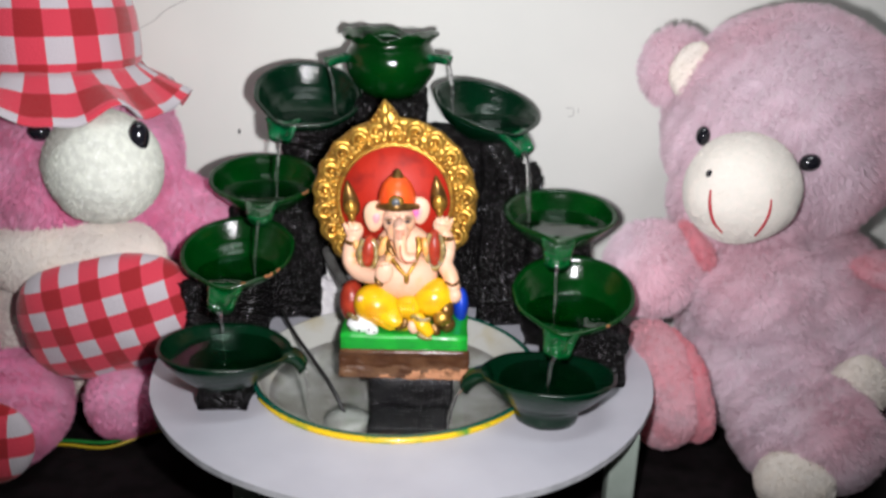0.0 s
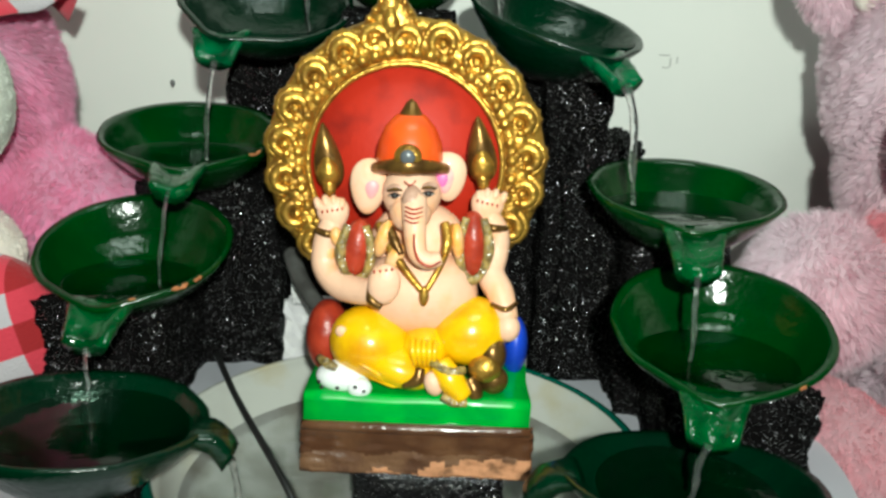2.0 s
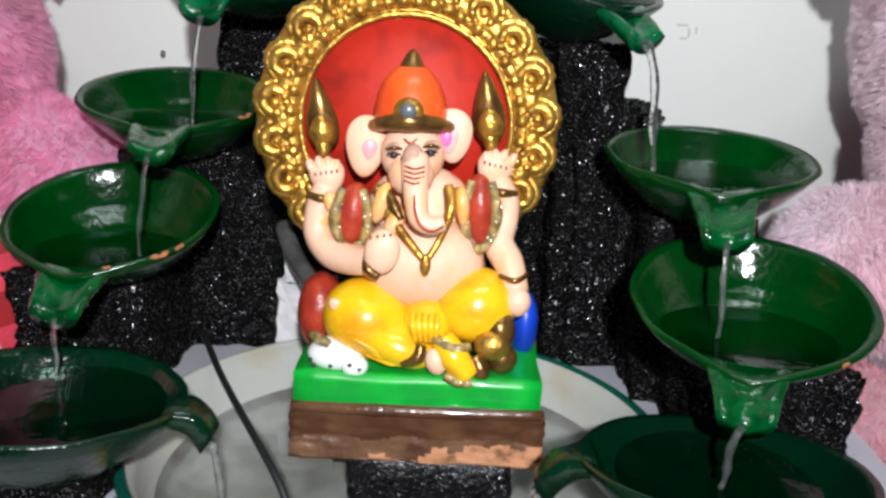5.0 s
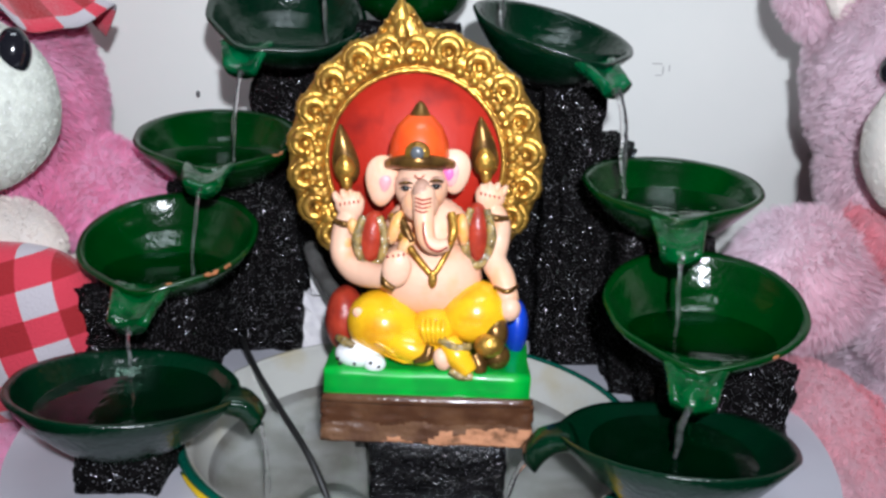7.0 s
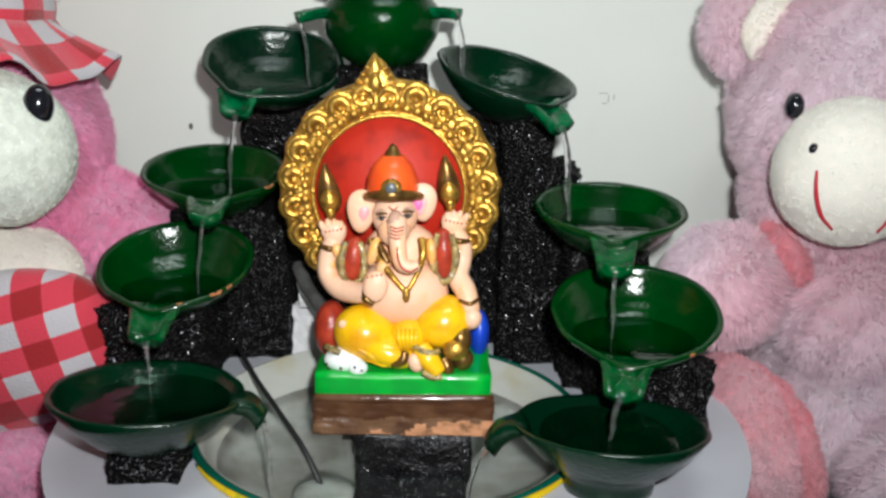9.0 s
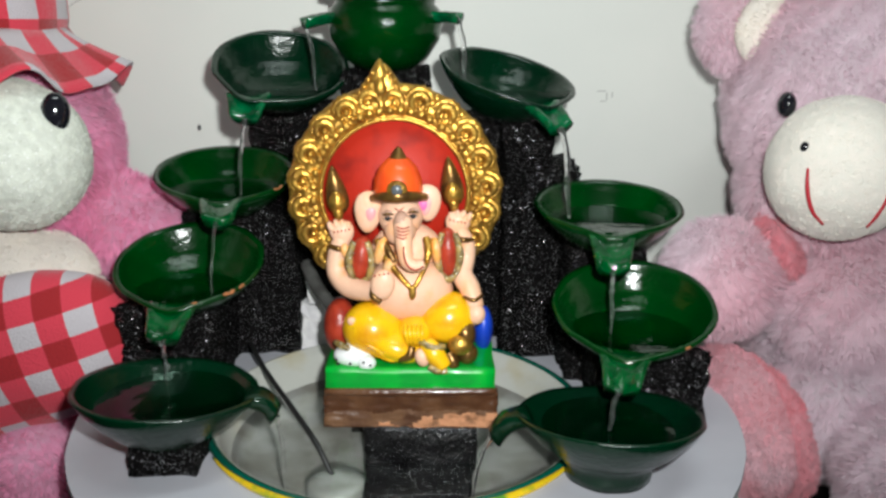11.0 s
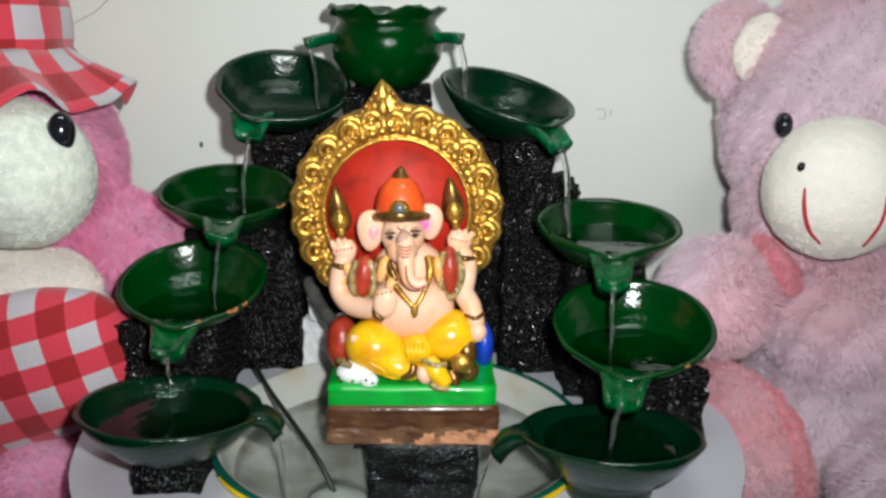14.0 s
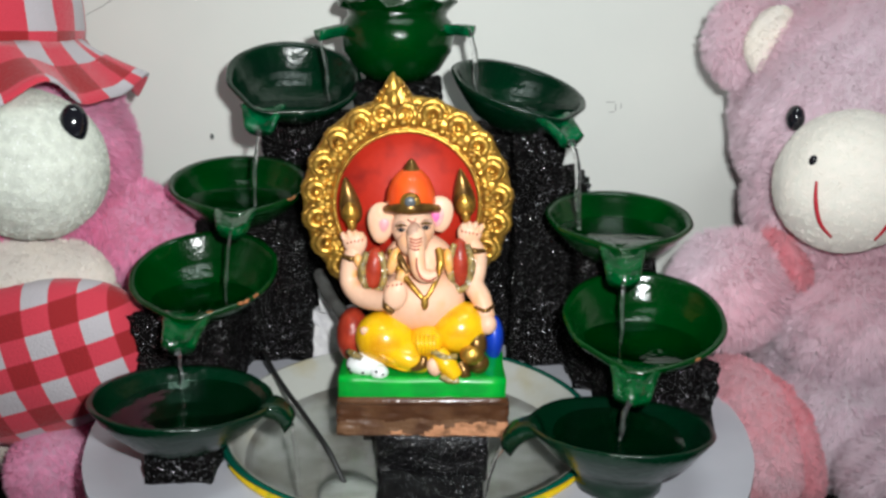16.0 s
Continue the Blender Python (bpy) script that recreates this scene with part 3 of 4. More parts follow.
S_CLAY = material("chipped_clay", (0.52, 0.24, 0.12), 0.8, second=(0.20, 0.09, 0.04), scale=90, low=0.5, high=0.65, bump=0.5, bump_scale=160)
S_BLUE = material("blue_paint", (0.012, 0.06, 0.55), 0.35, second=(0.01, 0.04, 0.4), scale=60)
S_WHITE = material("white_paint", (0.80, 0.80, 0.80), 0.35, second=(0.45, 0.75, 0.65), scale=50, low=0.55, high=0.75)
S_BLACK = material("black_paint", (0.012, 0.010, 0.010), 0.4)
S_GLIT = glitter("glitter_trim", (0.16, 0.11, 0.03), 0.45, 0.75)
S_CRIM = material("dark_red_paint", (0.40, 0.042, 0.018), 0.35, second=(0.24, 0.02, 0.01), scale=80, low=0.42, high=0.65, bump=0.3)
S_PINK = material("bright_pink_paint", (0.85, 0.16, 0.42), 0.4)
S_OLD = material("dull_gold_paint", (0.26, 0.14, 0.035), 0.3, metal=0.7, second=(0.14, 0.07, 0.02), scale=80, bump=0.2)
S_STONE = material("grey_stone_paint", (0.10, 0.11, 0.12), 0.3)
S_WORN = material("worn_brown_paint", (0.16, 0.080, 0.040), 0.45, second=(0.085, 0.036, 0.018), scale=60, low=0.42, high=0.66, bump=0.6, bump_scale=150)
S_BLUSH = material("blush_paint", (0.80, 0.34, 0.36), 0.4, second=(0.80, 0.44, 0.40), scale=120)
S_TAUPE = material("taupe_airbrush", (0.46, 0.27, 0.19), 0.42, second=(0.58, 0.36, 0.27), scale=140, low=0.4, high=0.65, bump=0.08)
S_AMBER = material("amber_airbrush", (0.86, 0.40, 0.09), 0.38, second=(0.80, 0.52, 0.30), scale=110, low=0.4, high=0.68, bump=0.2)
S_MATS = [S_SKIN, S_GOLD, S_RED, S_ORANGE, S_YELLOW, S_GREEN, S_BROWN, S_CLAY, S_BLUE, S_WHITE, S_BLACK, S_GLIT, S_CRIM, S_PINK, S_OLD, S_BLUSH, S_TAUPE, S_STONE, S_WORN, S_AMBER]
SKIN, GOLD, RED, ORANGE, YELLOW, GRASS, BROWN, CHIP, BLUE, WHITE, BLACK, GLIT, CRIM, PINK, OLD, BLUSH, TAUPE, STONE, WORN, AMBER = range(20)


def statue():
    bm = bmesh.new()
    # plinth
    add_box(bm, -0.066, 0.068, -0.049, 0.045, 0.003, 0.050, GRASS, cuts=10, rough=0.0012, freq=40, bevel=0.003)
    add_box(bm, -0.0675, 0.0695, -0.055, -0.046, 0.0035, 0.034, BROWN, cuts=34, rough=0.0018, freq=60)
    add_tube(bm, [(-0.066, -0.053, 0.033), (-0.02, -0.0545, 0.0335), (0.03, -0.0545, 0.034), (0.068, -0.053, 0.034)], [0.003, 0.0035, 0.0032, 0.003], BROWN)
    for f in bm.faces:
        q = f.calc_center_median()
        if f.material_index == BROWN and q.y < -0.047 and q.z < 0.017 + 0.005 * noise.noise(Vector((q.x * 45, 8.1, q.z * 40))):
            f.material_index = WORN
        if f.material_index in (BROWN, WORN) and q.y < -0.050 and q.z < 0.0035 + 0.010 * max(0.0, 0.9 * noise.noise(Vector((q.x * 70, 3.3, q.z * 30))) + (q.x + 0.012) / 0.055):
            if q.z < 0.017:
                f.material_index = CHIP
    # arch: back plate, moulded ring, beads and scrolls
    cx, cz, y = -0.0140, 0.1770, 0.024
    plate = [(0.0, 0.0), (0.066, 0.0), (0.066, 0.006), (0.0, 0.006)]
    add_lathe(bm, plate, pose(cx, y + 0.006, cz, 90, 0, 0), mat=RED)
    lo, hi = radians(-50), radians(230)

    def on_arch(a, r):
        s = 1 + 0.02 * max(0, math.sin(a))
        return (cx + r * math.cos(a), cz + r * s * math.sin(a))

    def arch_line(r, depth, radius, n=48, mat=GOLD):
        pts = []
        for k in range(n + 1):
            a = lo + (hi - lo) * k / n
            x, z = on_arch(a, r)
            pts.append((x, depth, z))
        add_tube(bm, pts, [radius, radius], mat, sides=8, steps=1)

    arch_line(0.0612, y - 0.003, 0.0020)
    arch_line(0.0630, y + 0.002, 0.0040)
    arch_line(0.0680, y + 0.003, 0.0070)
    arch_line(0.0730, y + 0.004, 0.0090)
    arch_line(0.0790, y + 0.005, 0.0070)
    arch_line(0.0835, y + 0.006, 0.0055)
    n = 28
    for k in range(n):
        a = lo + (hi - lo) * (k + 0.5) / n
        if abs(a - math.pi / 2 - 0.05) < 0.46:
            continue
        x, z = on_arch(a, 0.0672)
        add_ell(bm, (x, y - 0.0045, z), (0.0039, 0.0040, 0.0039), GOLD, u=12, v=8)
    # horseshoe scrolls round a pearl, each with a beaded outer edge
    crest = math.pi / 2 + 0.13
    angles = [crest + side * (0.40 + 0.30 * k) for side in (-1, 1) for k in range(8)]
    for k, a in enumerate(angles):
        if not lo - 0.02 < a < hi + 0.02:
            continue
        x, z = on_arch(a, 0.0766)
        lean = a + (0.45 if math.cos(a) > 0 else -0.45) + 0.12 * math.sin(k * 2.7)
        for r, thick, depth, span in ((0.0066, 0.0034, y - 0.0040, 2.2), (0.0108, 0.0026, y - 0.0005, 1.7)):
            line = [(x + r * math.cos(lean + b), depth, z + r * math.sin(lean + b)) for b in [span * (2 * s / 10 - 1) for s in range(11)]]
            add_tube(bm, line, [thick * 0.8, thick, thick * 1.15, thick, thick * 0.8], GOLD, sides=10, steps=2)
        add_ell(bm, (x - 0.001 * math.cos(lean), y - 0.0035, z - 0.001 * math.sin(lean)), (0.0033, 0.0040, 0.0033), GOLD, u=12, v=8)
        for s in range(7):
            b = lean + 0.42 * (s - 3)
            add_ell(bm, (x + 0.0122 * math.cos(b), y + 0.0010, z + 0.0122 * math.sin(b)), (0.0022, 0.0026, 0.0022), GOLD, u=8, v=6)
        for s in (-1, 1):
            b = lean + s * 2.5
            add_ell(bm, (x + 0.0070 * math.cos(b), y - 0.0030, z + 0.0070 * math.sin(b)), (0.0030, 0.0036, 0.0030), GOLD, u=10, v=8)
    # the pointed crest with its three-leaved flower
    tx = -0.0245
    add_leaf(bm, (tx, y + 0.004, 0.2560), 0.0210, 0.0060, 0.0270, -0.55, GOLD, 2)
    add_leaf(bm, (tx - 0.002, y + 0.003, 0.2735), 0.0078, 0.0052, 0.0130, -0.60, GOLD, 2)
    add_leaf(bm, (tx - 0.001, y - 0.0025, 0.2640), 0.0056, 0.0046, 0.0085, -0.35, GOLD, 0)
    add_tube(bm, [(tx - 0.001, y - 0.003, 0.2580), (tx, y - 0.004, 0.2500), (tx + 0.001, y - 0.003, 0.2440)], [0.0022, 0.0028, 0.0020], GOLD, sides=8)
    for sx in (-1, 1):
        line = []
        for s in range(13):
            b = math.pi / 2 + sx * (1.9 - 0.42 * s)
            r = 0.0092 - 0.00036 * s
            line.append((tx + sx * 0.0105 + r * math.cos(b), y - 0.003, 0.2520 + r * math.sin(b)))
        add_tube(bm, line, [0.0022, 0.0036, 0.0030, 0.0022], GOLD, sides=10, steps=2)
        add_ell(bm, (tx + sx * 0.0105, y - 0.003, 0.2515), (0.0034, 0.0030, 0.0034), GOLD, u=10, v=8)
        for s in range(6):
            t = s / 5
            add_ell(bm, (tx + sx * (0.0250 - 0.0180 * t), y, 0.2490 + 0.0260 * t), (0.0023, 0.0026, 0.0023), GOLD, u=8, v=6)
    for k in range(-3, 4):
        x, z = on_arch(math.pi / 2 + 0.05 - k * 0.125, 0.0680)
        add_ell(bm, (x, y - 0.0045, z), (0.0043, 0.0040, 0.0040), GOLD, u=12, v=8)
    # cushions
    add_ell(bm, (-0.059, 0.002, 0.068), (0.0140, 0.018, 0.024), CRIM)
    add_ell(bm, (0.061, 0.006, 0.065), (0.0085, 0.014, 0.020), BLUE)
    # body
    add_ell(bm, (-0.003, 0.004, 0.130), (0.031, 0.018, 0.028), SKIN)
    add_ell(bm, (-0.001, -0.010, 0.105), (0.036, 0.026, 0.027), SKIN)
    add_ell(bm, (-0.008, -0.011, 0.166), (0.0178, 0.0150, 0.0180), SKIN)
    add_ell(bm, (-0.008, -0.020, 0.156), (0.0125, 0.0120, 0.0120), SKIN)
    add_tube(bm, [(-0.006, -0.026, 0.166), (-0.005, -0.034, 0.155), (-0.004, -0.038, 0.145), (-0.002, -0.041, 0.137), (0.004, -0.042, 0.1335), (0.011, -0.041, 0.1350)], [0.0078, 0.0072, 0.0064, 0.0057, 0.0050, 0.0040], SKIN, sides=14)
    for c, k, turn in (((-0.0340, -0.0070, 0.1680), 0.7, 4), ((0.0130, -0.0070, 0.1760), 1.0, -4)):
        add_leaf(bm, c, 0.0112, 0.0045, 0.0172 if k < 1 else 0.0150, 0.22, SKIN, turn)
        sx = 1 if k < 1 else -1
        add_leaf(bm, (c[0] + sx * 0.002, c[1] - 0.0036, c[2] - 0.001), 0.0060 * k, 0.0016, 0.0085 * k, 0.3, BLUSH, turn)
        if k == 1.0:
            add_leaf(bm, (c[0] + sx * 0.003, c[1] - 0.0044, c[2] - 0.001), 0.0036, 0.0014, 0.0048, 0.2, PINK, turn)
    # crown
    add_lathe(bm, [(0.0, 0.0205), (0.0085, 0.0190), (0.0150, 0.012), (0.0188, 0.003), (0.0200, -0.006), (0.0190, -0.010), (0.0, -0.010)], pose(-0.010, -0.008, 0.1930), mat=ORANGE, sides=28)
    add_lathe(bm, [(0.0, 0.0285), (0.0030, 0.0262), (0.0062, 0.0205), (0.0094, 0.0145), (0.0090, 0.0132), (0.0, 0.013)], pose(-0.010, -0.0085, 0.1930), mat=OLD, sides=20)
    add_tube(bm, [(-0.0300, -0.010, 0.1800), (-0.021, -0.022, 0.1835), (-0.010, -0.0265, 0.1850), (0.002, -0.022, 0.1840), (0.0115, -0.010, 0.1810)], [0.0035, 0.0045, 0.0056, 0.0045, 0.0035], OLD)
    add_ell(bm, (-0.0102, -0.0268, 0.1900), (0.0082, 0.004, 0.0078), GOLD)
    add_ell(bm, (-0.0102, -0.0302, 0.1905), (0.0044, 0.002, 0.0044), STONE, u=14, v=10)
    # brows, eyes and painted lines
    for ex, ez in ((-0.0172, 0.1668), (0.0022, 0.1688)):
        add_ell(bm, (ex, -0.0246, ez), (0.0031, 0.0016, 0.0012), WHITE, u=12, v=8)
        add_ell(bm, (ex, -0.0258, ez), (0.0022, 0.0012, 0.0016), BLACK, u=10, v=8)
        add_tube(bm, [(ex - 0.0042, -0.0250, ez + 0.0030), (ex, -0.0262, ez + 0.0042), (ex + 0.0042, -0.0250, ez + 0.0034)], [0.0006, 0.0012, 0.0006], OLD, sides=6)
        add_tube(bm, [(ex - 0.0036, -0.0262, ez + 0.0004), (ex, -0.0272, ez + 0.0017), (ex + 0.0036, -0.0262, ez + 0.0006)], [0.0004, 0.0007, 0.0004], BLACK, sides=6)
    add_ell(bm, (-0.0068, -0.0288, 0.1655), (0.0062, 0.0062, 0.0088), TAUPE, (-24, 0, 0), u=18, v=12)
    add_ell(bm, (-0.0165, -0.0215, 0.1705), (0.0058, 0.0032, 0.0030), TAUPE, (0, -8, 0), u=16, v=10)
    add_ell(bm, (0.0018, -0.0215, 0.1720), (0.0058, 0.0032, 0.0030), TAUPE, (0, -8, 0), u=16, v=10)
    for k in range(4):
        add_tube(bm, [(-0.0105, -0.0362 - 0.0008 * k, 0.1632 - 0.0024 * k), (-0.0055, -0.0394 - 0.0010 * k, 0.1625 - 0.0024 * k), (-0.0005, -0.0362 - 0.0008 * k, 0.1632 - 0.0024 * k)], [0.0005, 0.0006, 0.0005], CRIM, sides=6)
    add_tube(bm, [(-0.0045, -0.0462, 0.1500), (-0.0040, -0.0472, 0.1420), (-0.0010, -0.0482, 0.1350), (0.0050, -0.0482, 0.1320), (0.0110, -0.0460, 0.1345)], [0.0006, 0.0008, 0.0006], CRIM, sides=6)
    add_tube(bm, [(-0.0120, -0.0268, 0.1760), (-0.0085, -0.0280, 0.1740), (-0.0052, -0.0268, 0.1765)], [0.0004, 0.0005, 0.0004], CRIM, sides=6)
    # hands raised at the back
    for hx, hz, sx in ((-0.0555, 0.1500, -1), (0.0375, 0.1585, 1)):
        add_leaf(bm, (hx, -0.003, hz - 0.001), 0.0098, 0.0058, 0.0108, 0.28, SKIN, 12 * sx)
        for k in range(4):
            add_ell(bm, (hx + sx * 0.002 + (k - 1.5) * 0.0048, -0.0035, hz + 0.0066 - 0.0008 * (k - 1.5) ** 2), (0.0027, 0.0042, 0.0048), SKIN, (0, 12 * sx + (k - 1.5) * 8, 0), u=14, v=10)
        for k in range(5):
            add_ell(bm, (hx + (k - 2) * 0.0030, -0.0090, hz + 0.0028 - 0.0006 * (k - 2) * sx), (0.0007, 0.0006, 0.0011), CRIM, u=8, v=6)
    add_tube(bm, [(-0.0560, -0.002, 0.145), (-0.0600, -0.003, 0.132), (-0.0600, -0.005, 0.117), (-0.0500, -0.014, 0.108), (-0.0340, -0.026, 0.108), (-0.0230, -0.034, 0.113)], [0.0072, 0.0078, 0.0085, 0.0090, 0.0082, 0.0075], SKIN, sides=14)
    add_tube(bm, [(0.0385, -0.002, 0.153), (0.0450, -0.003, 0.142), (0.0450, -0.004, 0.130), (0.0420, -0.010, 0.118), (0.0480, -0.018, 0.108), (0.0525, -0.026, 0.094)], [0.0070, 0.0072, 0.0075, 0.0088, 0.0085, 0.0070], SKIN, sides=14)
    add_ell(bm, (0.0530, -0.029, 0.0900), (0.0075, 0.0075, 0.0085), SKIN)
    for hx, hz in ((-0.0585, 0.1385), (0.0425, 0.1465)):
        add_tube(bm, [(hx - 0.0075, -0.006, hz + 0.001), (hx, -0.0105, hz), (hx + 0.0075, -0.006, hz - 0.001)], [0.002, 0.0026, 0.002], OLD, sides=8)
    add_tube(bm, [(0.0425, -0.026, 0.1035), (0.0510, -0.0315, 0.1025), (0.0580, -0.024, 0.1045)], [0.0013, 0.0018, 0.0013], OLD, sides=8)
    # sleeves with glitter borders
    for c, r, tip in (((-0.0400, -0.009, 0.1300), (0.0098, 0.0115, 0.0185), 8), ((0.0305, -0.009, 0.1355), (0.0095, 0.0115, 0.0210), -4)):
        add_ell(bm, c, r, CRIM, (0, tip, 0))
        for sx in (-1, 1):
            add_tube(bm, [(c[0] + sx * r[0] * 0.55, c[1] - 0.0060, c[2] + r[2] * 0.85), (c[0] + sx * r[0] * 0.95, c[1] - 0.0078, c[2]), (c[0] + sx * r[0] * 0.6, c[1] - 0.0070, c[2] - r[2] * 0.85)], [0.0024, 0.0036, 0.0026], GLIT, sides=8)
        add_tube(bm, [(c[0] - r[0] * 0.7, c[1] - 0.007, c[2] - r[2] * 0.75), (c[0], c[1] - 0.0095, c[2] - r[2] * 0.95), (c[0] + r[0] * 0.7, c[1] - 0.007, c[2] - r[2] * 0.75)], [0.0022, 0.0032, 0.0022], GLIT, sides=8)
    # blessing palm, necklace, sashes
    add_ell(bm, (-0.0210, -0.0400, 0.1175), (0.0095, 0.0050, 0.0125), SKIN, (0, 10, 0))
    for k in range(4):
        add_ell(bm, (-0.0265 + k * 0.0034, -0.0450, 0.1265 + 0.0006 * k), (0.0008, 0.0007, 0.0010), CRIM, u=8, v=6)
    add_tube(bm, [(-0.0290, -0.036, 0.1160), (-0.0280, -0.0415, 0.1085), (-0.0220, -0.0425, 0.1045)], [0.002, 0.003, 0.002], OLD, sides=8)
    add_tube(bm, [(-0.0270, -0.016, 0.1480), (-0.0200, -0.0230, 0.1360), (-0.0090, -0.0325, 0.1240), (0.0020, -0.0390, 0.1130)], [0.0020, 0.0030, 0.0026, 0.0020], GOLD, sides=8)
    add_tube(bm, [(0.0175, -0.016, 0.1490), (0.0150, -0.0250, 0.1370), (0.0095, -0.0340, 0.1250), (0.0025, -0.0390, 0.1130)], [0.0017, 0.0020, 0.0020, 0.0020], GOLD, sides=8)
    add_ell(bm, (0.0022, -0.0400, 0.1115), (0.0030, 0.0025, 0.0062), GOLD, u=12, v=8)
    add_tube(bm, [(-0.0225, -0.0200, 0.1500), (-0.0165, -0.0260, 0.1400), (-0.0120, -0.0300, 0.1330)], [0.0028, 0.0034, 0.002], OLD, sides=8)
    add_tube(bm, [(0.0125, -0.0200, 0.1510), (0.0145, -0.0250, 0.1420), (0.0130, -0.0300, 0.1340)], [0.0028, 0.0034, 0.002], GOLD, sides=8)
    for c, r, turn in (((-0.0585, -0.0085, 0.1240), (0.0050, 0.0055, 0.0105), 4), ((-0.0525, -0.0140, 0.1370), (0.0040, 0.0040, 0.0060), -10), ((0.0440, -0.0085, 0.1330), (0.0045, 0.0045, 0.0100), -4), ((-0.0235, -0.0240, 0.1400), (0.0048, 0.0060, 0.0120), 16), ((-0.0160, -0.0285, 0.1295), (0.0050, 0.0055, 0.0095), 24), ((0.0205, -0.0230, 0.1400), (0.0040, 0.0060, 0.0110), -6), ((0.0500, -0.0200, 0.1090), (0.0055, 0.0050, 0.0065), -20)):
        add_ell(bm, (c[0], c[1] + 0.0028, c[2]), r, AMBER, (0, turn, 0), u=14, v=10)
    # legs in yellow cloth
    add_ell(bm, (-0.0300, -0.0200, 0.0730), (0.0255, 0.0240, 0.0230), YELLOW, (0, 22, 0))
    add_ell(bm, (0.0310, -0.0200, 0.0840), (0.0235, 0.0235, 0.0210), YELLOW, (0, -20, 0))
    add_ell(bm, (-0.0100, -0.0270, 0.0630), (0.0240, 0.0210, 0.0130), YELLOW, (0, 18, 0))
    add_ell(bm, (0.0040, -0.0230, 0.0740), (0.0150, 0.0200, 0.0150), YELLOW)
    for k in range(5):
        add_tube(bm, [(-0.0035 + k * 0.0034, -0.0410, 0.0850), (-0.0030 + k * 0.0032, -0.0450, 0.0780), (-0.0010 + k * 0.0026, -0.0430, 0.0690)], [0.0014, 0.0020, 0.0012], YELLOW, sides=8)
    for k in range(4):
        q = 0.006 * k
        add_tube(bm, [(-0.0480 + q, -0.0330 - 0.2 * q, 0.0760 - q), (-0.0330 + q, -0.0420, 0.0680 - q * 0.7), (-0.0160 + q * 0.5, -0.0430, 0.0600 - q * 0.2)], [0.0006, 0.0016, 0.0006], YELLOW, sides=8)
    add_ell(bm, (-0.0460, -0.0340, 0.0850), (0.0040, 0.0022, 0.0036), SKIN, (0, 30, 0), u=12, v=8)
    add_tube(bm, [(0.0130, -0.0400, 0.0700), (0.0200, -0.0450, 0.0620), (0.0280, -0.0470, 0.0520)], [0.0070, 0.0085, 0.0065], YELLOW, sides=12)
    add_tube(bm, [(0.0310, -0.0420, 0.0620), (0.0345, -0.0450, 0.0560), (0.0355, -0.0460, 0.0515)], [0.0050, 0.0050, 0.0040], OLD, sides=10)
    add_ell(bm, (0.0100, -0.0450, 0.0590), (0.0058, 0.0055, 0.0078), SKIN, (0, -20, 0))
    add_tube(bm, [(0.0085, -0.0430, 0.0720), (0.0190, -0.0480, 0.0680), (0.0280, -0.0440, 0.0680)], [0.0028, 0.0034, 0.0026], GLIT, sides=8)
    add_tube(bm, [(0.0150, -0.0490, 0.0530), (0.0220, -0.0500, 0.0505), (0.0300, -0.0490, 0.0495)], [0.0026, 0.0034, 0.0024], GLIT, sides=8)
    add_tube(bm, [(-0.0080, -0.0440, 0.0570), (0.0000, -0.0460, 0.0610), (0.0020, -0.0440, 0.0680)], [0.0030, 0.0040, 0.0030], OLD, sides=8)
    # sweetmeat bowl at one knee, small mouse at the other
    add_ell(bm, (0.0440, -0.0330, 0.0740), (0.0090, 0.0100, 0.0120), OLD)
    add_ell(bm, (0.0400, -0.0400, 0.0680), (0.0100, 0.0080, 0.0085), GOLD)
    add_ell(bm, (0.0460, -0.0330, 0.0580), (0.0090, 0.0090, 0.0090), OLD)
    add_ell(bm, (-0.0450, -0.0320, 0.0560), (0.0165, 0.0125, 0.0095), WHITE)
    add_ell(bm, (-0.0340, -0.0420, 0.0530), (0.0075, 0.0060, 0.0060), WHITE)
    for q in ((-0.0585, -0.0395, 0.0545), (-0.0570, -0.0400, 0.0510), (-0.0360, -0.0475, 0.0555), (-0.0310, -0.0470, 0.0530), (-0.0470, -0.0440, 0.0530)):
        add_ell(bm, q, (0.0013, 0.0012, 0.0011), BLACK, u=8, v=6)
    add_tube(bm, [(-0.0600, -0.0300, 0.0660), (-0.0540, -0.0380, 0.0660), (-0.0480, -0.0400, 0.0640)], [0.0022, 0.0032, 0.0022], GLIT, sides=8)
    # gold lotus and axe behind the hands
    for x, z, turn in ((-0.0610, 0.1830, -9), (0.0325, 0.1910, -9)):
        add_leaf(bm, (x, 0.007, z), 0.0082, 0.0066, 0.0205, -0.55, OLD, turn)
        add_leaf(bm, (x + 0.0012, 0.0025, z - 0.0080), 0.0068, 0.0056, 0.0090, -0.30, GOLD, turn)
        add_leaf(bm, (x + 0.0022, 0.0030, z - 0.0190), 0.0040, 0.0042, 0.0080, 0.35, GOLD, turn)
    return single("painted_statue", bm, S_MATS, "painted plaster statue before a gold arch, on a brown plinth", "statue")


statue()

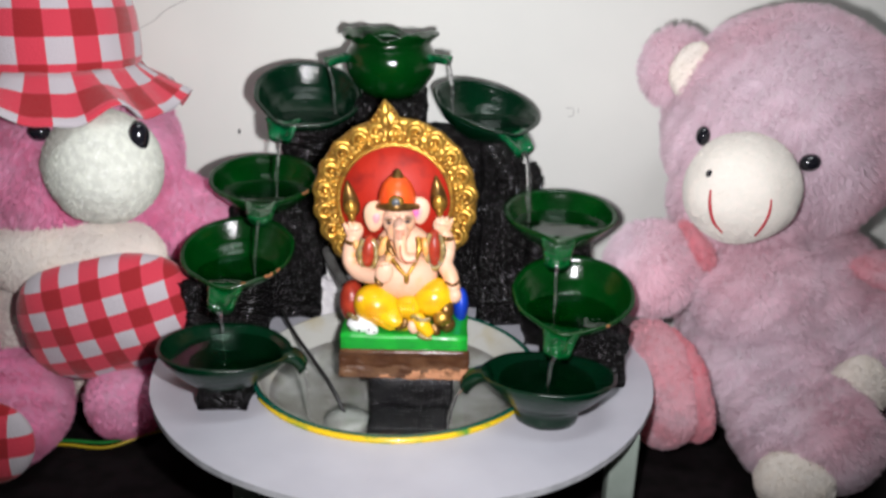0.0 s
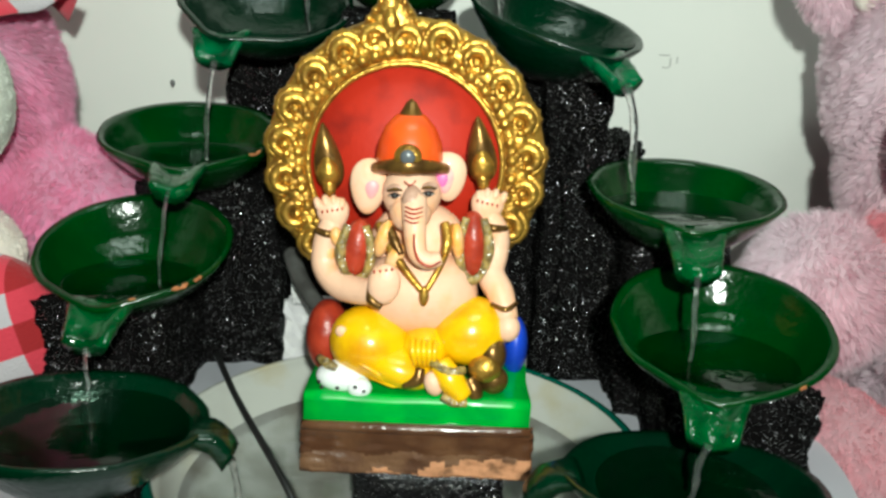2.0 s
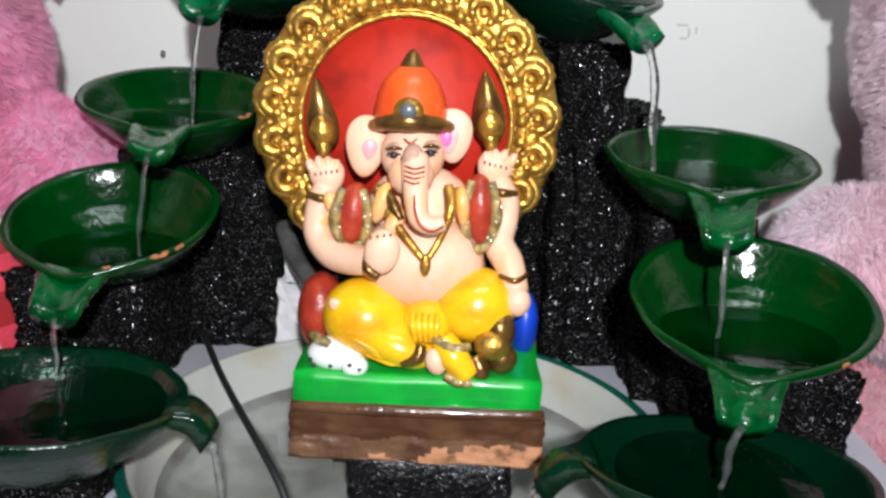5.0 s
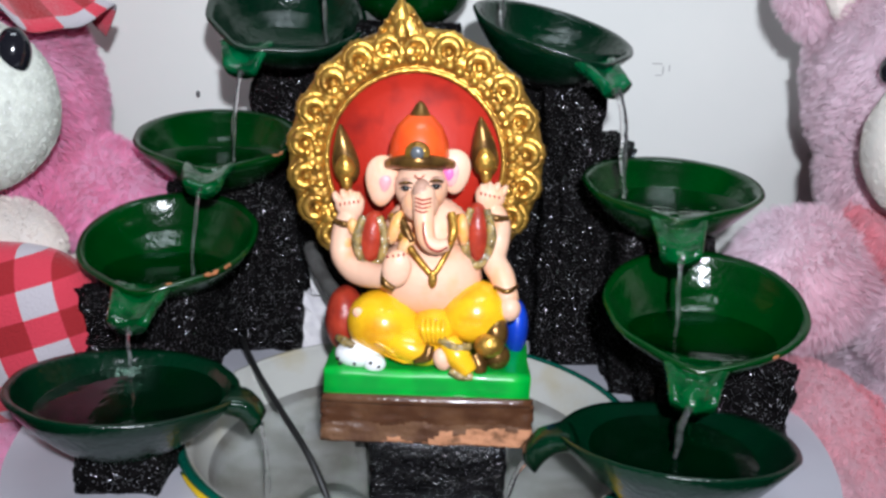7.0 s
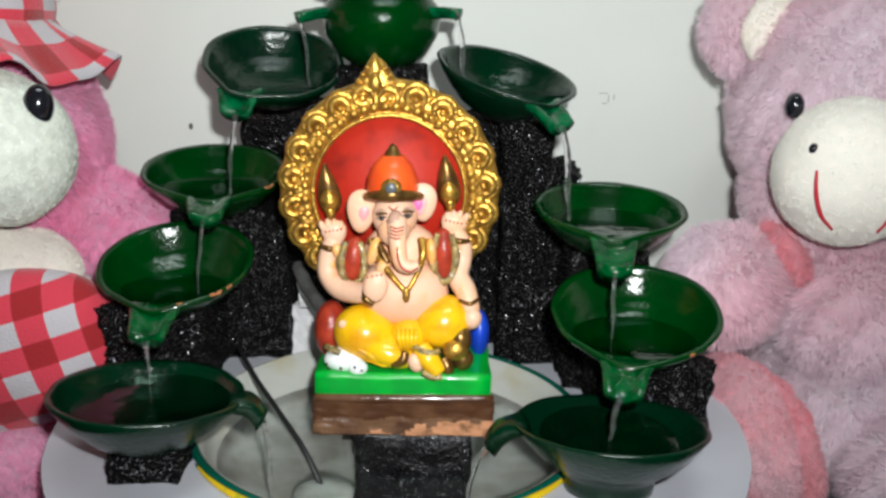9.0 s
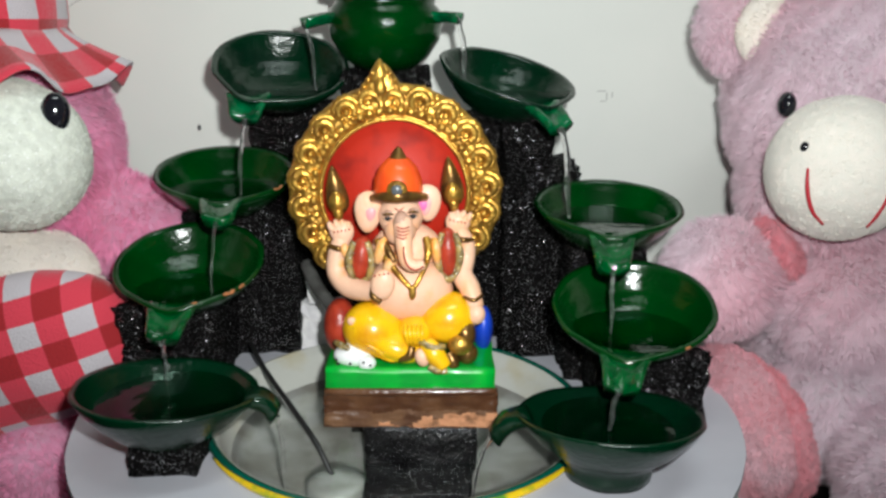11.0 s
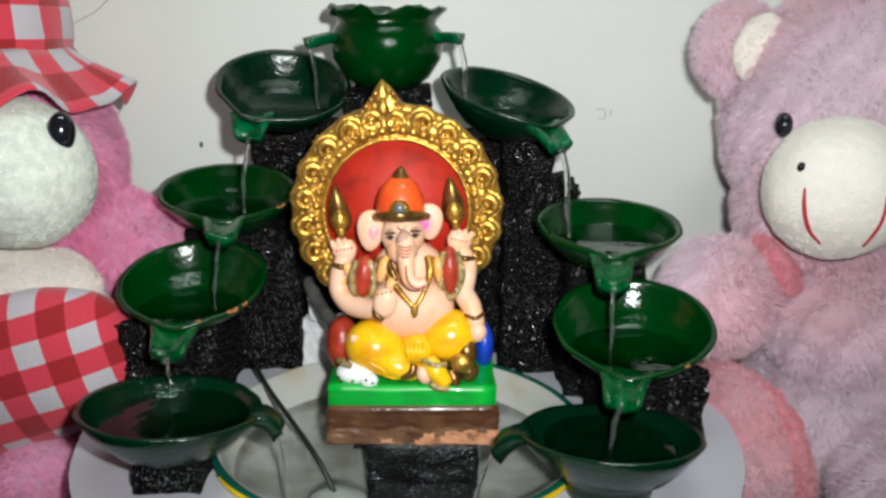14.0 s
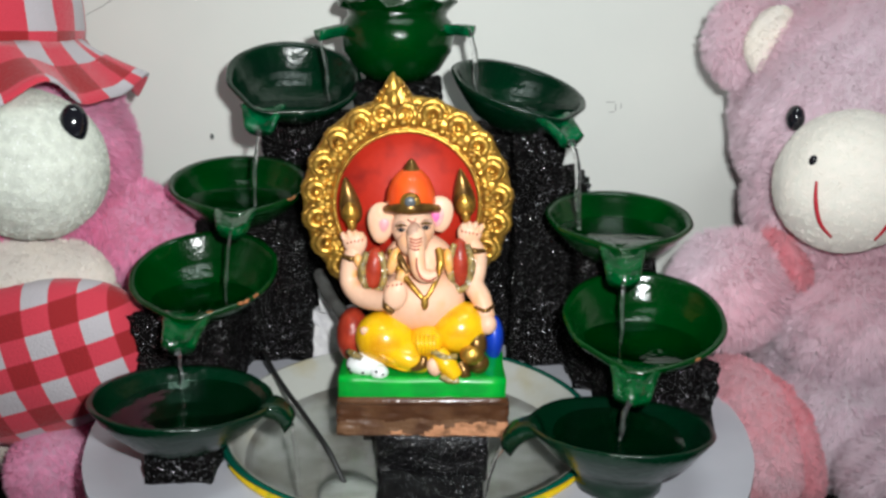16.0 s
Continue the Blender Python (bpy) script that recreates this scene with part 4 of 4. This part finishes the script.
# ---- plush bears ----
FUR_PALE = material("pale_pink_fur", (0.91, 0.79, 0.85), 0.95, second=(0.91, 0.67, 0.74), scale=6, low=0.42, high=0.72, bump=0.5, bump_scale=260, sheen=0.4)
FUR_ROSE = material("rose_fur", (0.90, 0.52, 0.58), 0.95, second=(0.90, 0.68, 0.74), scale=16, low=0.4, high=0.65, bump=0.5, bump_scale=260, sheen=0.4)
FUR_HOT = material("hot_pink_fur", (0.96, 0.38, 0.62), 0.95, second=(0.96, 0.55, 0.74), scale=12, low=0.35, high=0.65, bump=0.5, bump_scale=260, sheen=0.4)
FUR_CORAL = material("coral_fur", (0.90, 0.33, 0.39), 0.95, second=(0.90, 0.48, 0.54), scale=18, low=0.35, high=0.65, bump=0.5, bump_scale=260, sheen=0.4)
FUR_CREAM = material("cream_fur", (0.80, 0.73, 0.65), 0.95, second=(0.74, 0.68, 0.62), scale=20, bump=0.5, bump_scale=300, sheen=0.3)
PLUSH_WHITE = material("white_plush", (0.80, 0.74, 0.67), 0.85, second=(0.74, 0.71, 0.64), scale=140, low=0.3, high=0.7, bump=0.5, bump_scale=500, sheen=0.3)
PLUSH_BLACK = material("glossy_black_plastic", (0.010, 0.010, 0.014), 0.12, coat=0.5)
THREAD_RED = material("red_thread", (0.45, 0.015, 0.03), 0.7)
for m in (FUR_PALE, FUR_ROSE, FUR_HOT, FUR_CORAL):
    nodes, links = m.node_tree.nodes, m.node_tree.links
    b, o = nodes["Principled BSDF"], nodes["Material Output"]
    tr = nodes.new("ShaderNodeBsdfTranslucent")
    links.new(b.inputs["Base Color"].links[0].from_socket, tr.inputs["Color"])
    both = nodes.new("ShaderNodeMixShader")
    both.inputs["Fac"].default_value = 0.5
    links.new(b.outputs[0], both.inputs[1])
    links.new(tr.outputs[0], both.inputs[2])
    links.new(both.outputs[0], o.inputs["Surface"])
PLUSH_SPARK = speckled("sparkling_white_plush", (0.62, 0.64, 0.57), (1.0, 1.0, 1.0), 420, 0.3, rough=0.8, lift=1.18, bump=0.35)
B_MATS = [FUR_PALE, FUR_ROSE, FUR_HOT, FUR_CREAM, PLUSH_WHITE, PLUSH_SPARK, FUR_CORAL]


def fur_part(name, blobs, parent, label, density, length, seed):
    """One sewn part of a plush toy: soft, slightly lumpy forms covered with short strands. A blob is (centre, radii, turn, material)."""
    bm = bmesh.new()
    for c, r, turn, mat in blobs:
        add_ell(bm, c, r, mat, turn, 40, 26)
    for v in bm.verts:
        v.co += noise.noise_vector(v.co * 22) * 0.0028 + noise.noise_vector(v.co * 60) * 0.0010
    bmesh.ops.triangulate(bm, faces=bm.faces[:])
    bm.verts.index_update()
    bm.normal_update()
    co = np.array([v.co[:] for v in bm.verts])
    vn = np.array([v.normal[:] for v in bm.verts])
    tri = np.array([[v.index for v in f.verts] for f in bm.faces])
    mats = np.array([f.material_index for f in bm.faces])
    bm.free()
    a, b, c = co[tri[:, 0]], co[tri[:, 1]], co[tri[:, 2]]
    area = np.linalg.norm(np.cross(b - a, c - a), axis=1) / 2
    rng = np.random.default_rng(seed)
    strands = int(area.sum() * density)
    pick = rng.choice(len(tri), strands, p=area / area.sum())
    u, v = rng.random(strands), rng.random(strands)
    flip = u + v > 1
    u[flip], v[flip] = 1 - u[flip], 1 - v[flip]
    w = 1 - u - v
    root = w[:, None] * a[pick] + u[:, None] * b[pick] + v[:, None] * c[pick]
    nrm = w[:, None] * vn[tri[pick, 0]] + u[:, None] * vn[tri[pick, 1]] + v[:, None] * vn[tri[pick, 2]]
    nrm /= np.maximum(np.linalg.norm(nrm, axis=1), 1e-9)[:, None]
    swirl = np.stack([np.sin(root @ np.array([70.0, 30, 50]) + q) + np.sin(root @ np.array([-110.0, 160, 90]) + 2 * q) for q in (0, 2, 4)], 1)
    way = nrm + np.array([0, -0.1, -0.5]) + 0.2 * swirl + rng.normal(0, 0.2, (strands, 3))
    way /= np.linalg.norm(way, axis=1)[:, None]
    size = length * (0.55 + 0.7 * rng.random(strands))
    end = root + way * size[:, None]
    # strands gather into small tufts
    knots = rng.choice(strands, max(8, strands // 26), replace=False)
    tree = kdtree.KDTree(len(knots))
    for i, k in enumerate(knots):
        tree.insert(root[k], i)
    tree.balance()
    near = knots[[tree.find(q)[1] for q in root]]
    end += 0.3 * (end[near] - end)
    side = np.cross(way, nrm + rng.normal(0, 0.2, (strands, 3)))
    side /= np.maximum(np.linalg.norm(side, axis=1), 1e-9)[:, None]
    wid = 0.0007
    inward = np.einsum("ij,ij->i", np.cross(side, end - root), nrm) < 0
    side[inward] *= -1
    tips = np.stack([root - side * wid, root + side * wid, end], 1).reshape(-1, 3)
    out = bpy.data.meshes.new(name)
    faces = np.concatenate([tri, len(co) + np.arange(3 * strands).reshape(-1, 3)])
    out.from_pydata(np.concatenate([co, tips]).tolist(), [], faces.tolist())
    out.polygons.foreach_set("material_index", np.concatenate([mats, mats[pick]]).astype(np.int32))
    out.polygons.foreach_set("use_smooth", np.ones(len(faces), dtype=bool))
    for m in B_MATS:
        out.materials.append(m)
    out.update()
    ob = new(name, out)
    ob.parent = parent
    if parent.type == "EMPTY":
        ob.matrix_parent_inverse = Matrix.Translation(-parent.location)
    return tagged(ob, label)


PALE, ROSE, HOT, CREAM, PWHITE, SPARK, CORAL = range(7)
DENSE, LONG = 440000, 0.0090


def front_of(c, r, x, z, proud=0.0008):
    """The point on the front of an ellipsoid at x, z."""
    q = 1 - ((x - c[0]) / r[0]) ** 2 - ((z - c[2]) / r[2]) ** 2
    return (x, c[1] - r[1] * math.sqrt(max(q, 0.0)) - proud, z)


def bead_eye(c, r, parent, turn=(0, 0, 0), name="eye"):
    bm = bmesh.new()
    add_ell(bm, c, r, 0, turn, 20, 14)
    part(name, bm, PLUSH_BLACK, parent, "glossy black plastic " + name)


bear = thing("plush_bear", 0.47, 0.10, LOW, "pale pink fluffy plush bear with a white muzzle, sitting", "plush toy", "plush bears")
fur_part("head", [((0.447, 0.150, 0.246), (0.143, 0.120, 0.139), (0, 13, 0), PALE), ((0.395, 0.118, 0.165), (0.084, 0.076, 0.068), (0, 0, 0), PALE)], bear, "", DENSE, LONG, 1)
ear = fur_part("ear", [((0.312, 0.165, 0.314), (0.046, 0.024, 0.045), (0, -18, 12), PALE)], bear, "", DENSE, LONG, 2)
fur_part("ear_lining", [((0.324, 0.139, 0.312), (0.026, 0.014, 0.034), (0, 18, 12), CREAM)], ear, "cream plush ear lining", DENSE, LONG * 0.25, 13)
ear = fur_part("ear", [((0.580, 0.165, 0.285), (0.038, 0.022, 0.048), (0, 45, -12), PALE)], bear, "", DENSE, LONG, 3)
fur_part("ear_lining", [((0.566, 0.148, 0.280), (0.022, 0.012, 0.032), (0, 45, -12), CREAM)], ear, "cream plush ear lining", DENSE, LONG * 0.25, 14)
fur_part("body", [((0.478, 0.140, 0.010), (0.130, 0.110, 0.132), (0, 0, 0), PALE), ((0.452, 0.100, -0.040), (0.116, 0.098, 0.084), (0, 0, 0), PALE), ((0.420, 0.085, 0.060), (0.080, 0.066, 0.070), (0, 0, 0), PALE)], bear, "", DENSE, LONG, 4)
fur_part("neck", [((0.575, 0.062, 0.096), (0.060, 0.050, 0.016), (0, 8, 0), ROSE), ((0.338, 0.090, 0.118), (0.012, 0.040, 0.034), (0, -28, 0), CORAL)], bear, "rose pink plush at the neck", DENSE, LONG * 0.7, 5)
fur_part("arm", [((0.290, 0.090, 0.084), (0.056, 0.046, 0.056), (0, 25, 0), PALE)], bear, "", DENSE, LONG, 6)
arm = fur_part("arm", [((0.570, 0.052, 0.004), (0.060, 0.056, 0.082), (0, 15, 0), PALE)], bear, "", DENSE, LONG, 7)
fur_part("paw_pad", [((0.512, -0.006, -0.020), (0.034, 0.024, 0.040), (0, 10, 0), CREAM)], arm, "cream paw pad", DENSE, LONG * 0.3, 8)
fur_part("leg", [((0.297, 0.044, -0.044), (0.038, 0.084, 0.072), (0, 0, 12), ROSE), ((0.322, 0.040, -0.040), (0.018, 0.080, 0.064), (0, -8, 12), CORAL)], bear, "rose pink plush leg", DENSE, LONG * 0.5, 9)
leg = fur_part("leg", [((0.450, -0.026, -0.058), (0.080, 0.084, 0.060), (0, 0, -8), PALE)], bear, "", DENSE, LONG, 10)
fur_part("sole", [((0.412, -0.101, -0.081), (0.040, 0.026, 0.034), (-14, 0, -14), CREAM)], leg, "cream sole patch", DENSE, LONG * 0.25, 11)
MC, MR = (0.364, 0.038, 0.199), (0.0625, 0.060, 0.0610)
fur_part("muzzle", [(MC, MR, (0, 0, 0), PWHITE)], bear, "short-pile white muzzle", DENSE, 0.0007, 12)
bead_eye((0.3245, 0.0690, 0.2495), (0.0078, 0.009, 0.0110), bear)
bead_eye((0.4275, 0.0225, 0.2330), (0.0115, 0.009, 0.0095), bear, (0, -12, 0))
bead_eye(front_of(MC, MR, 0.3165, 0.2215, 0.0), (0.0036, 0.0026, 0.0046), bear, (0, 0, -30), "nose")
for line in (((0.3175, 0.2060), (0.3180, 0.1940), (0.3210, 0.1810), (0.3270, 0.1690), (0.3370, 0.1590)), ((0.3745, 0.2030), (0.3750, 0.1920), (0.3740, 0.1810), (0.3715, 0.1690), (0.3690, 0.1590))):
    bm = bmesh.new()
    add_tube(bm, [front_of(MC, MR, x, z) for x, z in line], [0.0010, 0.0017, 0.0017, 0.0010], sides=8)
    part("mouth_stitch", bm, THREAD_RED, bear, "red stitched mouth line")

bear = thing("plush_bear", -0.40, 0.10, LOW, "hot pink plush bear with cream belly and white muzzle", "plush toy", "plush bears")
fur_part("head", [((-0.412, 0.125, 0.200), (0.131, 0.118, 0.122), (0, 0, 0), HOT)], bear, "", DENSE, LONG * 1.1, 21)
fur_part("body", [((-0.405, 0.125, 0.010), (0.125, 0.105, 0.135), (0, 0, 0), CREAM), ((-0.395, 0.060, 0.095), (0.112, 0.060, 0.052), (0, 0, 0), CREAM)], bear, "cream plush belly", DENSE, LONG * 0.25, 22)
fur_part("arm", [((-0.275, 0.135, 0.118), (0.084, 0.050, 0.048), (0, 26, 0), HOT)], bear, "", DENSE, LONG, 23)
fur_part("arm", [((-0.530, 0.090, 0.010), (0.060, 0.080, 0.110), (0, 0, 0), HOT)], bear, "", DENSE, LONG * 0.7, 24)
fur_part("leg", [((-0.318, 0.055, -0.066), (0.046, 0.090, 0.060), (0, 0, -12), HOT)], bear, "", DENSE, LONG * 0.6, 25)
fur_part("leg", [((-0.440, -0.020, -0.066), (0.058, 0.075, 0.060), (0, 0, 0), HOT)], bear, "", DENSE, LONG * 0.7, 26)
NC, NR = (-0.330, 0.030, 0.205), (0.0620, 0.0600, 0.0630)
fur_part("muzzle", [(NC, NR, (0, 0, 0), SPARK)], bear, "round white sparkling muzzle", DENSE, 0.0008, 27)
bead_eye(front_of(NC, NR, -0.2835, 0.2410, -0.003), (0.0115, 0.0100, 0.0175), bear, (0, 10, 25), "nose")
bead_eye((-0.3880, 0.0140, 0.2440), (0.012, 0.010, 0.010), bear)


def checks(bm, mapping):
    """mapping gives the number of checks along and across at a point."""
    uv = bm.loops.layers.uv.new("UVMap")
    for f in bm.faces:
        for loop in f.loops:
            loop[uv].uv = mapping(loop.vert.co)


bm = bmesh.new()
add_ell(bm, (-0.432, -0.086, -0.070), (0.045, 0.014, 0.046), 0, (-8, 0, 6), 28, 18)
checks(bm, lambda q: (q.x / 0.0225 + 40.2, q.z / 0.0225 + 40.6))
part("sole", bm, GINGHAM, bear, "red and white checked sole patch")

# heart cushion hugged by the bear
CELL = 0.0208
C14, S14 = math.cos(radians(14)), math.sin(radians(14))
bm = bmesh.new()
add_ell(bm, (0, 0, 0), (1, 1, 1), 0, (0, 0, 0), 56, 36)
for v in bm.verts:
    x, y, z = v.co
    edge = (abs(x) ** 2.6 + abs(z) ** 2.6) ** (1 / 2.6) if abs(x) + abs(z) > 1e-6 else 1
    grow = math.hypot(x, z) / max(edge, 1e-6)
    p = Vector((x * grow * 0.098, 0.040 * y, z * grow * 0.070 * (1 - 0.12 * x)))
    p += noise.noise_vector(p * 25) * 0.002
    v.co = pose(-0.332, 0.015, 0.038, 0, -12, 10) @ p
checks(bm, lambda q: ((q.x * C14 + q.z * S14) / CELL + 14.4, (q.z * C14 - q.x * S14) / CELL + 1.9))
single("heart_cushion", bm, GINGHAM, "red and white checked heart cushion held by a bear", "cushion")

# checked sun hat
HX, HY = -0.413, 0.108
HAT_CELL = 0.0275
hat = thing("sun_hat", HX, HY, 0.29, "red and white checked cloth hat with a frilled brim", "hat")
bm = bmesh.new()
add_lathe(bm, [(0.098, 0.288), (0.100, 0.302), (0.102, 0.315), (0.101, 0.335), (0.098, 0.360), (0.090, 0.395), (0.070, 0.420), (0.040, 0.435), (0.0, 0.438)], pose(HX, HY, 0), sides=64, wobble=0.02)
checks(bm, lambda q: (math.atan2(q.x - HX, HY - q.y) * 0.100 / HAT_CELL + 40.45, q.z / HAT_CELL + 40.6))
part("crown", bm, GINGHAM, hat)
bm = bmesh.new()
rings = []
for k in range(9):
    t = k / 8
    ring = []
    for s in range(160):
        a = 2 * math.pi * s / 160
        fr = t * (0.010 * math.sin(a * 8 + 1.2) + 0.004 * math.sin(a * 15))
        r = 0.100 + 0.050 * t + fr * 0.6
        ring.append(bm.verts.new((HX + r * math.cos(a), HY + r * math.sin(a), 0.306 - 0.042 * t ** 0.85 + fr)))
    rings.append(ring)
uv = bm.loops.layers.uv.new("UVMap")
for k, (r0, r1) in enumerate(zip(rings, rings[1:])):
    for s in range(160):
        f = bm.faces.new((r0[s], r0[(s + 1) % 160], r1[(s + 1) % 160], r1[s]))
        for loop, (i, n) in zip(f.loops, ((s, k), (s + 1, k), (s + 1, k + 1), (s, k + 1))):
            loop[uv].uv = (2 * math.pi * i / 160 * 0.127 / HAT_CELL + 0.3, n * 0.0075 / HAT_CELL + 0.2)
brim = part("brim", bm, GINGHAM, hat, "frilled checked brim")
sol = brim.modifiers.new("thick", "SOLIDIFY")
sol.thickness = 0.002

# ---- small things ----
bm = bmesh.new()
add_tube(bm, [(-0.152, 0.075, 0.022), (-0.128, 0.030, 0.012), (-0.098, -0.020, 0.002), (-0.075, -0.052, -0.012), (-0.060, -0.068, -0.034)], [0.0022, 0.0022], steps=8)
single("pump_cable", bm, RUBBER, "black rubber cable hanging into the basin", "cable")
bm = bmesh.new()
add_tube(bm, [(-0.099, 0.090, 0.096), (-0.088, 0.070, 0.082), (-0.068, 0.050, 0.062), (-0.045, 0.035, 0.030), (-0.045, 0.0, -0.030)], [0.0065, 0.0065], sides=14, steps=8)
single("water_pipe", bm, PIPE, "smoky plastic water pipe behind the statue", "pipe")
bm = bmesh.new()
add_lathe(bm, [(0.024, -0.0485), (0.024, -0.038), (0.020, -0.0335), (0.010, -0.032), (0.0, -0.032)], pose(-0.056, -0.078, 0), sides=32)
single("pump", bm, PUMP, "small pale grey round pump under the water", "pump")
for c, r in (((-0.096, 0.112, 0.062), (0.006, 0.004, 0.012)), ((-0.088, 0.128, 0.023), (0.022, 0.008, 0.023))):
    bm = bmesh.new()
    add_box(bm, c[0] - r[0], c[0] + r[0], c[1] - r[1], c[1] + r[1], c[2] - r[2], c[2] + r[2], cuts=5, rough=0.003, freq=90)
    single("foam_scrap", bm, PAPER, "torn scrap of white packing foam on the rockwork", "scrap", smooth=False)
for mat, dy, dz in ((WIRE_GREEN, 0.0, 0.004), (WIRE_YELLOW, -0.006, 0.0025)):
    bm = bmesh.new()
    add_tube(bm, [(-0.47, 0.000 + dy, LOW + dz), (-0.40, 0.004 + dy, LOW + dz), (-0.345, 0.004 + dy * 1.5, LOW + dz), (-0.295, 0.028 + dy, LOW + dz + 0.006), (-0.22, 0.06 + dy, LOW + dz)], [0.0018, 0.0018], sides=8)
    single("wire", bm, mat, "thin insulated wire lying on black cloth", "wire")
bm = bmesh.new()
add_ell(bm, (-0.2435, WALL_Y - 0.001, 0.197), (0.0022, 0.002, 0.0035), 0)
single("nail_head", bm, MARK, "small dark nail head in the wall", "nail")
bm = bmesh.new()
for x, z, w, h in ((0.206, 0.242, 0.010, 0.0012), (0.212, 0.236, 0.0013, 0.008), (0.208, 0.231, 0.006, 0.0012), (0.218, 0.238, 0.0012, 0.006)):
    add_box(bm, x - w / 2, x + w / 2, WALL_Y - 0.0006, WALL_Y + 0.001, z - h / 2, z + h / 2)
single("pencil_mark", bm, FAINT, "faint grey pencil scribble on the wall", "mark", smooth=False)

bm = bmesh.new()
add_tube(bm, [(-0.385, WALL_Y, 0.316), (-0.372, WALL_Y, 0.328), (-0.350, WALL_Y, 0.340), (-0.330, WALL_Y, 0.356), (-0.295, WALL_Y, 0.374), (-0.270, WALL_Y, 0.398)], [0.0004, 0.0007, 0.0004], sides=6)
single("plaster_crack", bm, FAINT, "thin grey hairline crack in the plaster wall", "crack")
